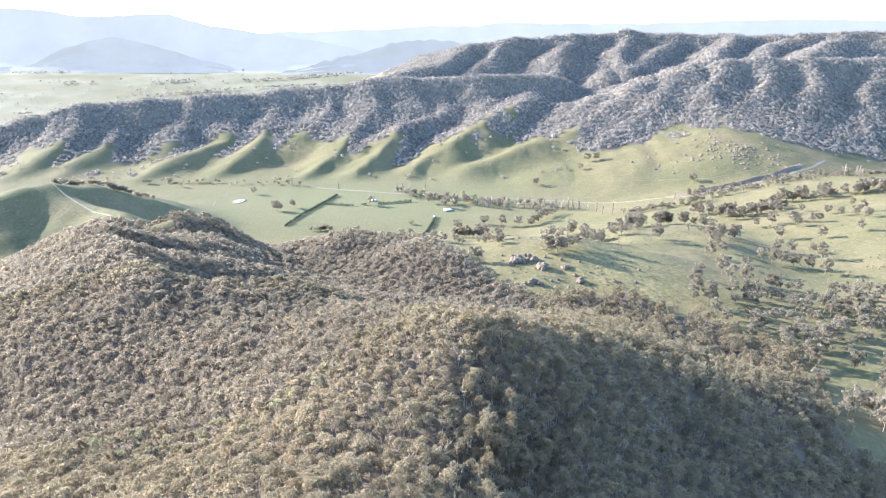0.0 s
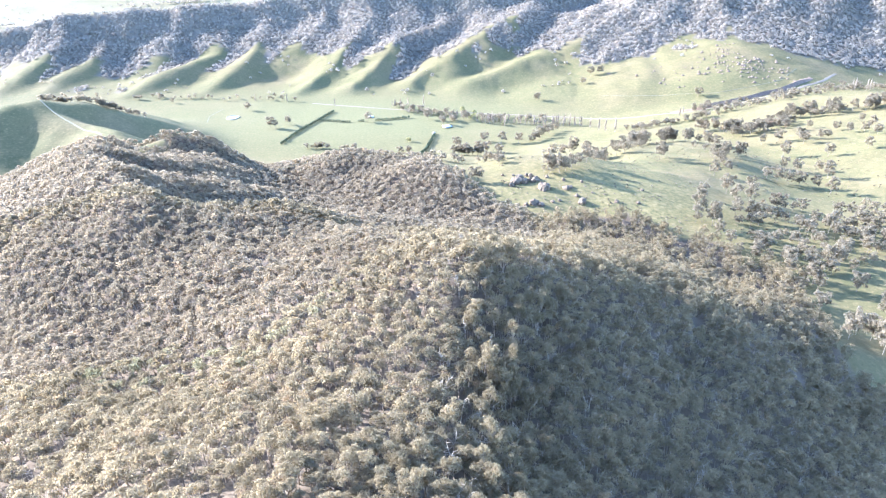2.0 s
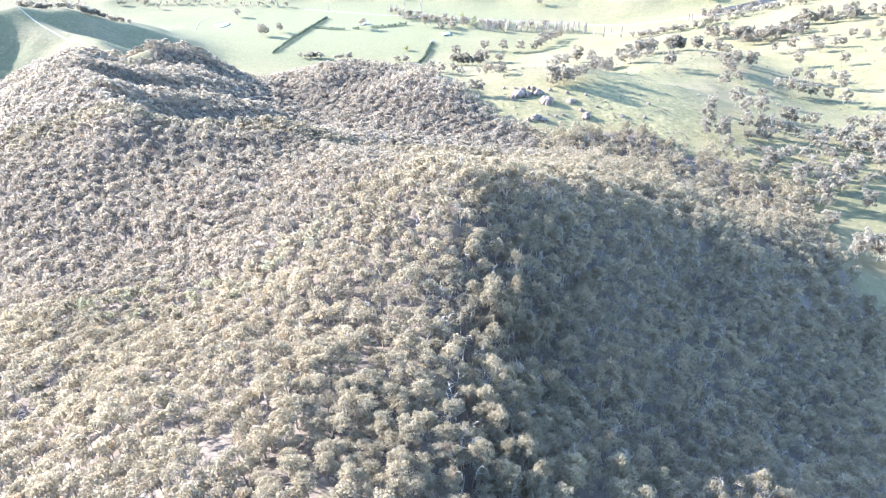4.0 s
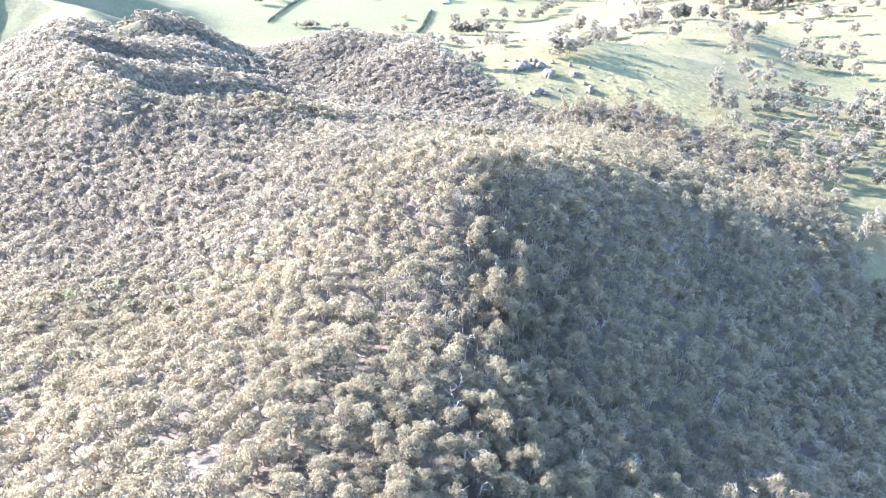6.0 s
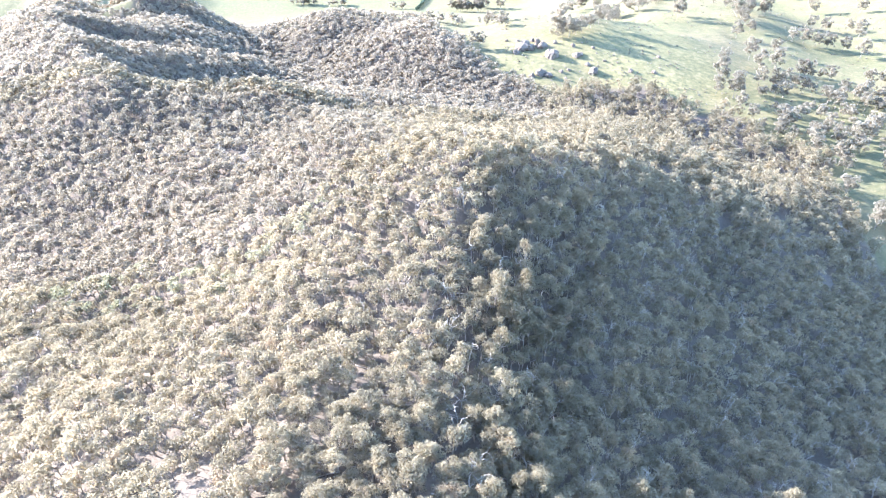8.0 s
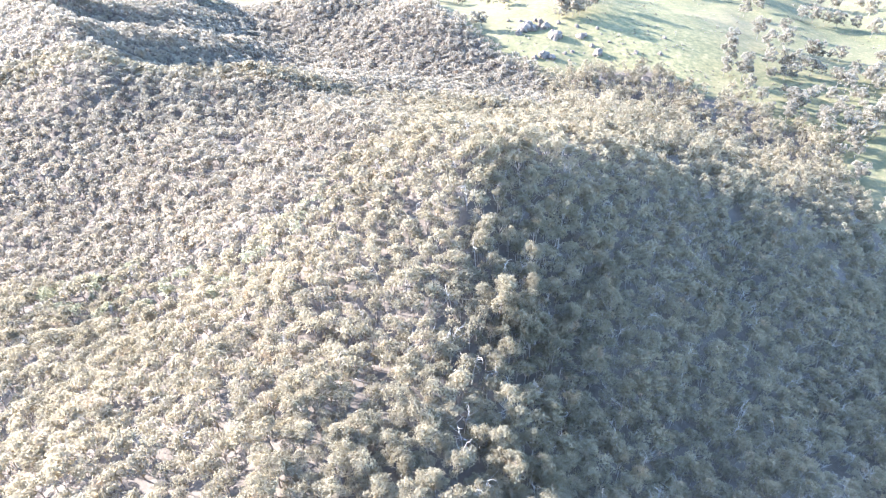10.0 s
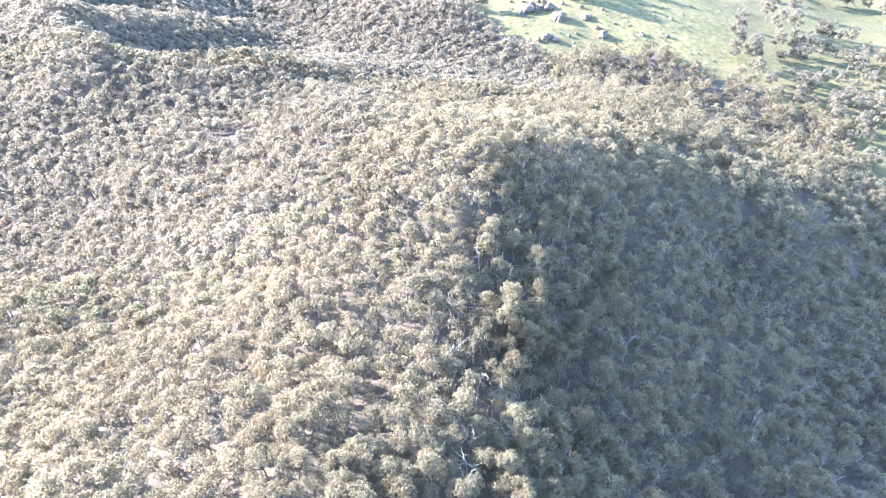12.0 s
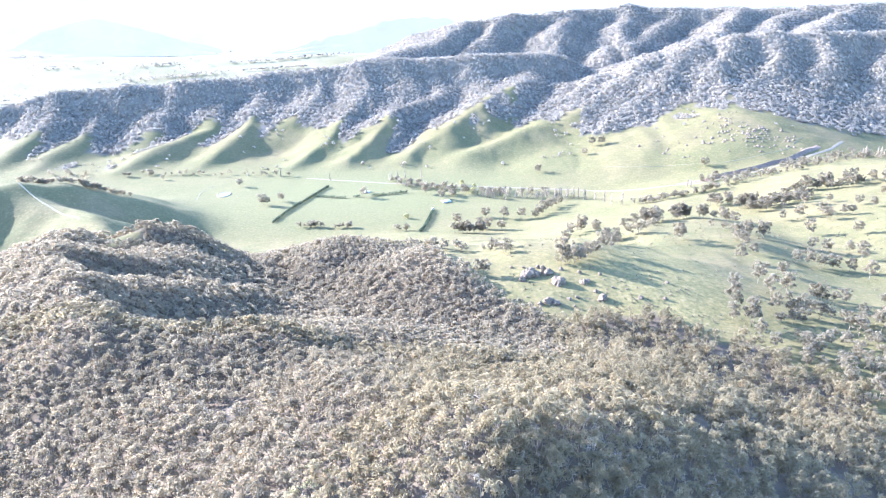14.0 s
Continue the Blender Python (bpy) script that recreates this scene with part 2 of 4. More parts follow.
# Each ridge: its crest line (x, y, height), the fall to its left and right hand as one walks along it, and how round its back is on each hand.
RIDGES = [
    ([(-42, -400, 212), (-21, 20, 206), (-16, 150, 195), (-10, 220, 185), (-1, 285, 183), (12, 325, 186)], 0.50, 0.61, 42, 17),
    ([(-12, 40, 205), (-68, 160, 190), (-135, 205, 164), (-235, 280, 104)], 0.42, 0.42, 35, 35),
    ([(12, 325, 186), (75, 366, 163), (150, 425, 118), (205, 430, 94), (300, 440, 58), (420, 470, 25)], 0.42, 0.57, 25, 5),
    ([(-55, 330, 160), (-120, 395, 140), (-170, 455, 132)], 0.40, 0.42, 60, 50),
    ([(-18, 352, 172), (-45, 410, 150), (-110, 500, 126)], 0.40, 0.50, 50, 20),
    ([(-430, 590, 95), (-300, 540, 120), (-242, 520, 137), (-198, 515, 134), (-163, 535, 123), (-125, 560, 111), (-50, 590, 84), (40, 650, 46)], 0.72, 0.45, 14, 30),
    # the wooded ridge on the west hand and the two spurs that run down from it into the gully
    ([(-242, 520, 135), (-310, 615, 128), (-395, 735, 110), (-457, 850, 86)], 0.45, 0.90, 20, 8),
    ([(-304, 620, 130), (-284, 650, 110), (-263, 680, 92), (-246, 715, 69), (-210, 760, 42)], 0.36, 0.66, 22, 8),
    ([(-388, 745, 108), (-344, 770, 96), (-311, 800, 75), (-264, 840, 46)], 0.36, 0.66, 22, 8),
    ([(-660, 690, 10), (-560, 755, 36), (-515, 790, 62), (-457, 850, 86), (-420, 880, 84), (-385, 902, 84), (-356, 912, 82), (-344, 920, 62)], 0.80, 0.95, 14, 12),
    ([(-277, 950, 12), (-218, 930, 38), (-142, 920, 56), (-113, 915, 56), (-47, 880, 53), (-25, 840, 55)], 0.52, 0.36, 25, 45),
    ([(-25, 830, 62), (20, 790, 62), (75, 690, 38)], 0.30, 0.36, 30, 45),
    ([(20, 790, 62), (117, 840, 73), (200, 850, 60), (300, 900, 34), (330, 1080, 8)], 0.42, 0.15, 50, 60),
    ([(270, 960, 2), (400, 1000, 20), (520, 1080, -20)], 0.34, 0.22, 50, 60),
    ([(-996, 1180, -14), (-935, 1250, 1), (-900, 1300, 8), (-871, 1350, 13), (-840, 1400, 14), (-796, 1430, 4), (-753, 1460, -22), (-707, 1490, -51), (-658, 1520, -80)], 0.40, 0.60, 40, 10),
    ([(-872, 1350, 12), (-860, 1290, -11), (-836, 1225, -37), (-794, 1160, -60)], 0.62, 0.36, 8, 30),
    ([(-848, 1395, 11), (-775, 1340, -4), (-710, 1290, -8), (-647, 1240, -2), (-582, 1170, -8)], 0.62, 0.52, 6, 12),
    ([(860, 600, 70), (960, 1000, 55), (1100, 1300, 35), (1200, 1600, -25), (1280, 1850, -95)], 0.22, 0.22, 110, 110),
    ([(-2600, 2350, -80), (-1671, 2500, -42), (-1392, 2600, 38), (-838, 2700, 60), (-338, 2800, 110), (116, 2800, 128), (441, 2850, 120)], 0.32, 0.85, 60, 10),
    # spurs of the ranges: the sunlit west side falls gently, the east side is steep
    ([(-1396, 2600, 18), (-1363, 2330, -72), (-1369, 2180, -95), (-1397, 2060, -126)], 0.46, 0.36, 12, 20),
    ([(-1196, 2640, 13), (-1239, 2500, -40), (-1225, 2330, -84), (-1255, 2190, -106), (-1247, 2080, -123)], 0.46, 0.36, 12, 20),
    ([(-1003, 2690, 36), (-990, 2540, -25), (-1012, 2420, -68)], 0.60, 0.36, 8, 20),
    ([(-830, 2700, 48), (-809, 2420, -70), (-840, 2360, -76), (-918, 2220, -92), (-971, 2070, -125)], 0.46, 0.36, 12, 20),
    ([(-657, 2730, 50), (-659, 2600, -1), (-661, 2450, -51), (-693, 2300, -79), (-760, 2090, -131)], 0.50, 0.36, 10, 20),
    ([(-326, 2790, 99), (-290, 2650, 36), (-330, 2520, -6), (-394, 2250, -85), (-466, 2080, -127)], 0.55, 0.38, 8, 20),
    ([(-65, 2790, 84), (-8, 2670, 35), (-60, 2560, 8), (-169, 2450, -17), (-192, 2350, -25), (-243, 2220, -72), (-284, 2120, -107)], 0.62, 0.38, 8, 20),
    ([(330, 2780, 77), (200, 2520, 32), (103, 2400, -2), (4, 2280, -41), (-114, 2150, -98)], 0.55, 0.36, 10, 20),
    ([(518, 2560, 43), (391, 2330, -29), (228, 2230, -57), (76, 2130, -90)], 0.45, 0.34, 14, 20),
    ([(-338, 2800, 92), (-170, 3020, 108), (-24, 3300, 156), (85, 3480, 224)], 0.40, 0.55, 14, 8),
    ([(296, 3520, 237), (188, 3300, 169), (78, 3100, 108)], 0.58, 0.38, 16, 30),
    ([(601, 3600, 257), (537, 3350, 193), (466, 3100, 96)], 0.62, 0.38, 16, 30),
    ([(896, 3650, 272), (828, 3400, 203), (738, 3150, 117)], 0.58, 0.38, 16, 30),
    ([(1114, 3600, 235), (980, 3400, 178), (813, 3150, 134)], 0.62, 0.38, 16, 30),
    ([(1422, 3600, 262), (1312, 3400, 217), (1192, 3200, 171)], 0.62, 0.38, 16, 30),
    ([(1684, 3550, 247), (1527, 3400, 217), (1381, 3200, 176)], 0.58, 0.38, 16, 30),
    ([(1961, 3550, 253), (1729, 3300, 221), (1556, 3100, 200)], 0.58, 0.38, 16, 30),
    ([(1082, 2700, 184), (953, 2540, 112), (923, 2400, 48), (915, 2250, -3)], 0.80, 0.40, 6, 20),
    ([(1219, 2700, 197), (1168, 2550, 111), (1134, 2420, 27), (1113, 2300, -33)], 0.75, 0.45, 12, 20),
    ([(1379, 2700, 201), (1322, 2550, 111), (1272, 2420, 27), (1234, 2290, -40)], 0.75, 0.45, 12, 20),
    ([(1592, 2700, 201), (1510, 2550, 112), (1407, 2330, -18)], 0.75, 0.45, 12, 20),
    ([(533, 2600, 63), (432, 2480, 16), (347, 2360, -35)], 0.5, 0.40, 10, 30),
    ([(752, 2660, 141), (566, 2500, 55), (430, 2340, -18), (354, 2270, -48)], 0.5, 0.42, 10, 40),
    ([(929, 2690, 176), (741, 2520, 84), (607, 2360, 5), (521, 2260, -33)], 0.5, 0.40, 10, 40),
    ([(959, 2540, 100), (810, 2400, 38), (698, 2260, -23)], 0.45, 0.40, 12, 40),
    ([(1803, 2700, 212), (1690, 2550, 112), (1552, 2320, -16)], 0.75, 0.45, 12, 20),
    ([(-492, 2760, 78), (-483, 2620, 18), (-523, 2480, -35)], 0.60, 0.38, 8, 20),
    ([(-179, 2795, 97), (-140, 2700, 53), (-168, 2600, 11)], 0.60, 0.38, 8, 20),
    ([(117, 2800, 75), (157, 2690, 43), (136, 2600, 11)], 0.60, 0.38, 8, 20),
    ([(330, 2400, -40), (441, 2600, 38), (741, 2600, 106), (1084, 2700, 182), (1654, 2700, 203), (2500, 2600, 225)], 0.30, 1.05, 50, 10),
    ([(-250, 2850, 110), (-60, 3150, 150), (86, 3450, 226), (821, 3650, 276), (1551, 3650, 258), (2177, 3550, 279), (3100, 3400, 290)], 0.35, 0.80, 60, 15),
    ([(366, 2130, -88), (640, 2165, -42), (895, 2200, 6), (1000, 2480, 60)], 0.3, 0.27, 120, 120),
    ([(895, 2200, 6), (1122, 2150, -80)], 0.3, 0.3, 90, 90),
]


def ridge_height(x, y, line, left, right, round_l, round_r):
    best = np.full(x.shape, -1e4)
    for (x0, y0, z0), (x1, y1, z1) in zip(line, line[1:]):
        dx, dy = x1 - x0, y1 - y0
        q = dx * dx + dy * dy
        s = np.clip(((x - x0) * dx + (y - y0) * dy) / q, 0, 1)
        ox, oy = x - x0 - s * dx, y - y0 - s * dy
        d = np.hypot(ox, oy)
        hand = (dx * oy - dy * ox) / (np.sqrt(q) * np.maximum(d, 1e-3))
        w = np.clip(hand * 0.5 + 0.5, 0, 1)
        fall, r = left * w + right * (1 - w), round_l * w + round_r * (1 - w)
        best = np.maximum(best, z0 + s * (z1 - z0) - fall * (np.sqrt(d * d + r * r) - r))
    return best


def ground_height(x, y):
    x, y = np.asarray(x, float), np.asarray(y, float)
    wx = x + 14 * fbm(x / 160, y / 160, 5, 3) * np.clip((np.hypot(x, y) - 350) / 500, 0, 1)
    wy = y + 14 * fbm(x / 160, y / 160, 9, 3) * np.clip((np.hypot(x, y) - 350) / 500, 0, 1)
    wx = wx + 26 * fbm(x / 230, y / 330, 7, 3) * np.clip((y - 2250) / 250, 0, 1)
    near_side = np.interp(y, (-400, 600, 770, 900, 1000, 1100, 1300, 1450, 2900, 4300, 4900), (40, 40, 26, -12, -40, -65, -108, -130, -130, 10, 4))
    gully_side = np.interp(y, (-400, 600, 780, 900, 1050, 1160, 2900, 4300, 4900), (40, 40, 8, -45, -112, -130, -130, 10, 4))
    t = np.clip((x + 40) / 260, 0, 1)
    base = gully_side + (near_side - gully_side) * t * t * (3 - 2 * t)
    h = np.exp(base / 9 - 3)
    for line, *shape in RIDGES:
        h = h + np.exp(np.maximum(ridge_height(wx, wy, line, *shape), -400) / 9 - 3)
    h = 9 * (np.log(h) + 3)
    up = np.clip((h - base) / 110, 0, 1)
    far = np.clip((y - 1700) / 500, 0, 1)
    # gullies down the flanks of the far ranges, a few folds nearer by
    fold = np.abs(vnoise(wx / 150 + 0.8 * fbm(x / 330, y / 330, 31, 2), wy / 850, 21)) + 0.14 * np.abs(vnoise(wx / 62, wy / 260, 22))
    smooth = 1 - np.exp(-(((x - 760) / 330) ** 2 + ((y - 2130) / 190) ** 2) ** 2)
    h = h + far * smooth * (fold - 0.36) * np.interp(y, (2150, 2500, 2700), (8, 24, 40)) * np.sqrt(up) * (1 - 0.55 * up)
    h = h + (1 - far) * up * np.interp(y, (0, 950, 1150), (5, 5, 1.5)) * fbm(x / 70, y / 90, 41, 3) + 1.6 * fbm(x / 45, y / 45, 44, 3) * np.clip(up + 0.25, 0, 1)
    return h


def grounded(x, y):
    return float(ground_height(np.array([x]), np.array([y]))[0])


FOREST_EDGE = [(-900, -420), (-900, 780), (-640, 850), (-430, 930), (-350, 975), (-265, 985), (-150, 985), (-60, 930), (-8, 850), (25, 775), (55, 715),
               (90, 688), (150, 704), (200, 702), (245, 680), (282, 648), (302, 616), (330, 575), (318, 520), (298, 440), (318, 380), (370, 300), (440, 100), (440, -420)]


def inside(x, y, poly):
    x, y = np.asarray(x, float), np.asarray(y, float)
    r = np.zeros(x.shape, bool)
    for (x0, y0), (x1, y1) in zip(poly, poly[1:] + poly[:1]):
        if y0 != y1:
            r ^= ((y0 > y) != (y1 > y)) & (x < (x1 - x0) * (y - y0) / (y1 - y0) + x0)
    return r


def wooded(x, y):
    """True under the near forest."""
    n = fbm(np.asarray(x) / 40, np.asarray(y) / 40, 61, 3)
    clearing = ((np.asarray(x) + 421) / 34) ** 2 + ((np.asarray(y) - 885) / 15) ** 2 + n < 1
    return inside(np.asarray(x) + 14 * n, np.asarray(y) + 12 * n, FOREST_EDGE) & ~clearing


def far_wooded(x, y, z):
    """True under the woods of the ranges behind the valley."""
    n = fbm(np.asarray(x) / 160, np.asarray(y) / 160, 71, 4)
    line = np.interp(x, (-2600, -1000, -300, 300, 450, 900, 1300, 2500), (-96, -92, -52, -26, -45, 15, -74, -90))
    plain = (y > 2950 + 0.25 * np.asarray(x)) & (x < -150) & (z < 75)
    hollow = (ground_height(np.asarray(x) + 55, y) + ground_height(np.asarray(x) - 55, y)) / 2 - z
    return (y > 2080) & (z + 2.8 * np.clip(hollow, -16, 22) > line + 30 * n) & ~plain


def ground_sheet():
    xs = np.sinh(np.linspace(-1, 1, 430) * 3.1) / math.sinh(3.1) * 3600
    v = np.linspace(0, 1, 420)
    ys = -420 + 5300 * (0.36 * v + 0.64 * v ** 3)
    gx, gy = np.meshgrid(xs, ys)
    gz = ground_height(gx, gy)
    w, h = len(xs), len(ys)
    idx = np.arange(w * h).reshape(h, w)
    faces = np.stack([idx[:-1, :-1], idx[:-1, 1:], idx[1:, 1:], idx[1:, :-1]], -1).reshape(-1, 4)
    me = bpy.data.meshes.new("ground")
    me.vertices.add(w * h)
    me.vertices.foreach_set("co", np.stack([gx, gy, gz], -1).ravel())
    me.loops.add(faces.size)
    me.loops.foreach_set("vertex_index", faces.ravel())
    me.polygons.add(len(faces))
    me.polygons.foreach_set("loop_start", np.arange(0, faces.size, 4))
    me.polygons.foreach_set("use_smooth", np.ones(len(faces), bool))
    for key, value in (("cover", wooded(gx, gy)), ("scrub", far_wooded(gx, gy, gz)), ("lush", np.exp(-((gx + 250) / 560) ** 2 - ((gy - 1820) / 300) ** 2)), ("hazy_straw", np.clip((gy - 2900 - 0.25 * gx) / 200, 0, 1) * np.clip(0.9 + 0.5 * vnoise(gx / 300, gy / 170, 101), 0, 1))):
        at = me.attributes.new(key, "FLOAT", "POINT")
        at.data.foreach_set("value", value.astype(float).ravel())
    me.update(calc_edges=True)
    me.materials.append(GROUND)
    return tagged(new("ground", me), "rolling green pasture, leaf litter and wooded slopes", "ground", kind="structure")


ground_sheet()


EYE_LEVEL = np.array((0.0, 0.0, 356.0))


def backdrop(name, x0, x1, depth, crest, foot, colour, glow, label, reach=300, away=1.07):
    """A hazy range on the skyline, far behind all else. glow: emission that stands in for the haze."""
    m = bpy.data.materials.new(name)
    m.use_nodes = True
    n, l = m.node_tree.nodes, m.node_tree.links
    b = n["Principled BSDF"]
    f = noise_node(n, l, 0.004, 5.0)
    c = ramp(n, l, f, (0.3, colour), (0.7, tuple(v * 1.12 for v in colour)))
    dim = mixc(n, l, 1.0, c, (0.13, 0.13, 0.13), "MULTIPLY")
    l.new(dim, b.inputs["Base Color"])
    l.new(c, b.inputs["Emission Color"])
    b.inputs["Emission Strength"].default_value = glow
    b.inputs["Roughness"].default_value = 1.0
    b.inputs["Specular IOR Level"].default_value = 0.0
    xs = np.linspace(x0, x1, 160)
    rows = []
    for k in range(13):
        s = k / 12
        top = crest(xs)
        rows.append(np.stack([xs, depth - reach * (1 - s) ** 1.6 + 30 * fbm(xs / 200, xs * 0 + k * 0.7, 91, 3), foot + (top - foot) * s ** 1.5], 1))
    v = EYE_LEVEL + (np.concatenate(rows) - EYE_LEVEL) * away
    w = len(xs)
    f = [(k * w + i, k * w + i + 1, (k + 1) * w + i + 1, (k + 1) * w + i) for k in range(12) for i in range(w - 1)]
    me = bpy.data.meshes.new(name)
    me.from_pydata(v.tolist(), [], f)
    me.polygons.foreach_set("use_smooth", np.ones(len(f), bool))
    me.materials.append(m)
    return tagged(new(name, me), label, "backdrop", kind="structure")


def skyline(points, rough, scale, seed):
    xs, zs = zip(*points)
    return lambda x: np.interp(x, xs, zs) + rough * fbm(x / scale, x * 0, seed, 4)


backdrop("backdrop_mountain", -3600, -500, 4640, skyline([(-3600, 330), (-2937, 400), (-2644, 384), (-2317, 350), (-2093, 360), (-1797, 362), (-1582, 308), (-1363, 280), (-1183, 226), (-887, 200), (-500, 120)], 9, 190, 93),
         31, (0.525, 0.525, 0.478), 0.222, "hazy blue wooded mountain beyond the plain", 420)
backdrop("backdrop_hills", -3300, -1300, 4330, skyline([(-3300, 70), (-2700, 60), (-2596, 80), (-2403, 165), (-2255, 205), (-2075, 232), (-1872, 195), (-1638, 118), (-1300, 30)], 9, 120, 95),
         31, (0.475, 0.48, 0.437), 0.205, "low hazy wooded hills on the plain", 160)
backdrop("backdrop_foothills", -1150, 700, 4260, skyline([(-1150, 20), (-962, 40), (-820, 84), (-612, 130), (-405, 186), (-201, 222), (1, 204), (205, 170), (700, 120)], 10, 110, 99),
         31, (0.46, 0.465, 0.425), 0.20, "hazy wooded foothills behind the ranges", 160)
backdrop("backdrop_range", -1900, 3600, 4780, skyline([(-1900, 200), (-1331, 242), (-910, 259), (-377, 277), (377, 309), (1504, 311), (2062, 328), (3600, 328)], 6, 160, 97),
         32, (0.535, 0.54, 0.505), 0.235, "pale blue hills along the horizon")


# ---- trees ----
def soup(name, verts, faces, material_index, materials):
    """One mesh from arrays of corners and triangles."""
    me = bpy.data.meshes.new(name)
    me.vertices.add(len(verts))
    me.vertices.foreach_set("co", np.ascontiguousarray(verts, dtype=np.float32).ravel())
    me.loops.add(faces.size)
    me.loops.foreach_set("vertex_index", faces.ravel().astype(np.int32))
    me.polygons.add(len(faces))
    me.polygons.foreach_set("loop_start", np.arange(0, faces.size, 3, dtype=np.int32))
    me.polygons.foreach_set("material_index", np.asarray(material_index, np.int32))
    me.update(calc_edges=True)
    for m in materials:
        me.materials.append(m)
    return me


def limb_mesh(points, radii, sides):
    """A tapered limb along its points: corners and triangles."""
    p = np.array(points, float)
    v, f = [], []
    for k, (c, r) in enumerate(zip(p, radii)):
        d = p[min(k + 1, len(p) - 1)] - p[max(k - 1, 0)]
        d = d / np.linalg.norm(d)
        a = np.cross(d, (0.3, 1, 0.1))
        a = a / np.linalg.norm(a)
        b = np.cross(d, a)
        for s in range(sides):
            t = 2 * math.pi * s / sides
            v.append(c + r * (a * math.cos(t) + b * math.sin(t)))
        if k:
            o = (k - 1) * sides
            for s in range(sides):
                q = (s + 1) % sides
                f += [(o + s, o + q, o + sides + q), (o + s, o + sides + q, o + sides + s)]
    return np.array(v), np.array(f)


def joined(pieces):
    vs, fs, o = [], [], 0
    for v, f in pieces:
        vs.append(v)
        fs.append(f + o)
        o += len(v)
    return np.concatenate(vs), np.concatenate(fs)


def gum_shape(rng, leaves, leaf, height=11.0, radius=3.9, limbs=4, sides=5, clumps=8, bend=2, ragged=0.32, deep=False, lift=0.0):
    """A gum tree standing at the origin: (wood corners, triangles), (leaf corners, triangles)."""
    centres, sizes = [], []
    lean = rng.normal(0, 0.5, 2)
    for k in range(clumps):
        r, a = radius * 0.78 * math.sqrt((k + 0.4) / clumps), k * 2.4 + rng.uniform(-0.5, 0.5)
        z = height * (0.88 - 0.30 * (r / radius) ** 2 + rng.uniform(-0.11, 0.06))
        if deep:
            z = height * (0.58 + 0.36 * max(0.5, math.sqrt(max(0.0, 1 - (r / radius) ** 2))) * rng.uniform(-0.9, 1.0))
        centres.append((r * math.cos(a) + lean[0], r * math.sin(a) + lean[1], z))
        sizes.append(radius * rng.uniform(1.05, 1.5) / math.sqrt(clumps))
    centres, sizes = np.array(centres), np.array(sizes)
    fork = np.array((lean[0] * 0.5, lean[1] * 0.5, height * rng.uniform(0.30, 0.42)))
    wood = [limb_mesh([(0, 0, -0.6), fork * (0.5, 0.5, 0.55), fork, (lean[0], lean[1], height * 0.78)][: bend + 2], (0.26, 0.20, 0.16, 0.05)[: bend + 2], sides)]
    for k in rng.permutation(clumps)[:limbs]:
        c = centres[k] + (centres[k] - fork) * rng.uniform(0.0, 0.34)
        elbow = fork + (c - fork) * (0.62, 0.62, 0.42)
        wood.append(limb_mesh([fork * (1, 1, 0.93), elbow, c] if sides > 3 else [fork * (1, 1, 0.93), c], (0.13, 0.09, 0.035) if sides > 3 else (0.12, 0.04), min(sides, 3)))
    pick = rng.choice(clumps, leaves, p=sizes ** 2 / (sizes ** 2).sum())
    d = rng.normal(size=(leaves, 3))
    d[:, 2] = np.where(rng.random(leaves) < 0.72, np.abs(d[:, 2]), d[:, 2])
    d /= np.linalg.norm(d, axis=1)[:, None]
    at = centres[pick] + d * (sizes[pick] * rng.uniform(0.55, 1.12, leaves))[:, None] * (1, 1, 0.78)
    n = d + (0, 0, lift) + rng.normal(size=(leaves, 3)) * ragged
    v, f = joined(wood)
    # each limb grows out of the fork
    o, grown = len(wood[0][0]), []
    for limb, _ in wood[1:]:
        grown.append((o, o + 1, sides * min(2, bend + 1)))
        o += len(limb)
    if grown:
        f = np.concatenate([f, np.array(grown)])
    return (v, f), leaf_tris(rng, at, n, leaf)


def leaf_tris(rng, at, n, leaf):
    """Sprays of leaves: one small ragged triangle at each place, facing about along n."""
    count = len(at)
    n = n / np.linalg.norm(n, axis=1)[:, None]
    u = np.cross(n, rng.normal(size=(count, 3)))
    u /= np.linalg.norm(u, axis=1)[:, None]
    w = np.cross(n, u)
    s = leaf * rng.uniform(0.65, 1.35, count)[:, None]
    a, b, c = (1.35, 0.85, 0.47) if leaf < 0.75 else (0.95, 0.6, 0.78)
    v = np.stack([at + u * s * a, at - u * s * b + w * s * c, at - u * s * b - w * s * c], 1).reshape(-1, 3)
    return v, np.arange(count * 3).reshape(-1, 3)


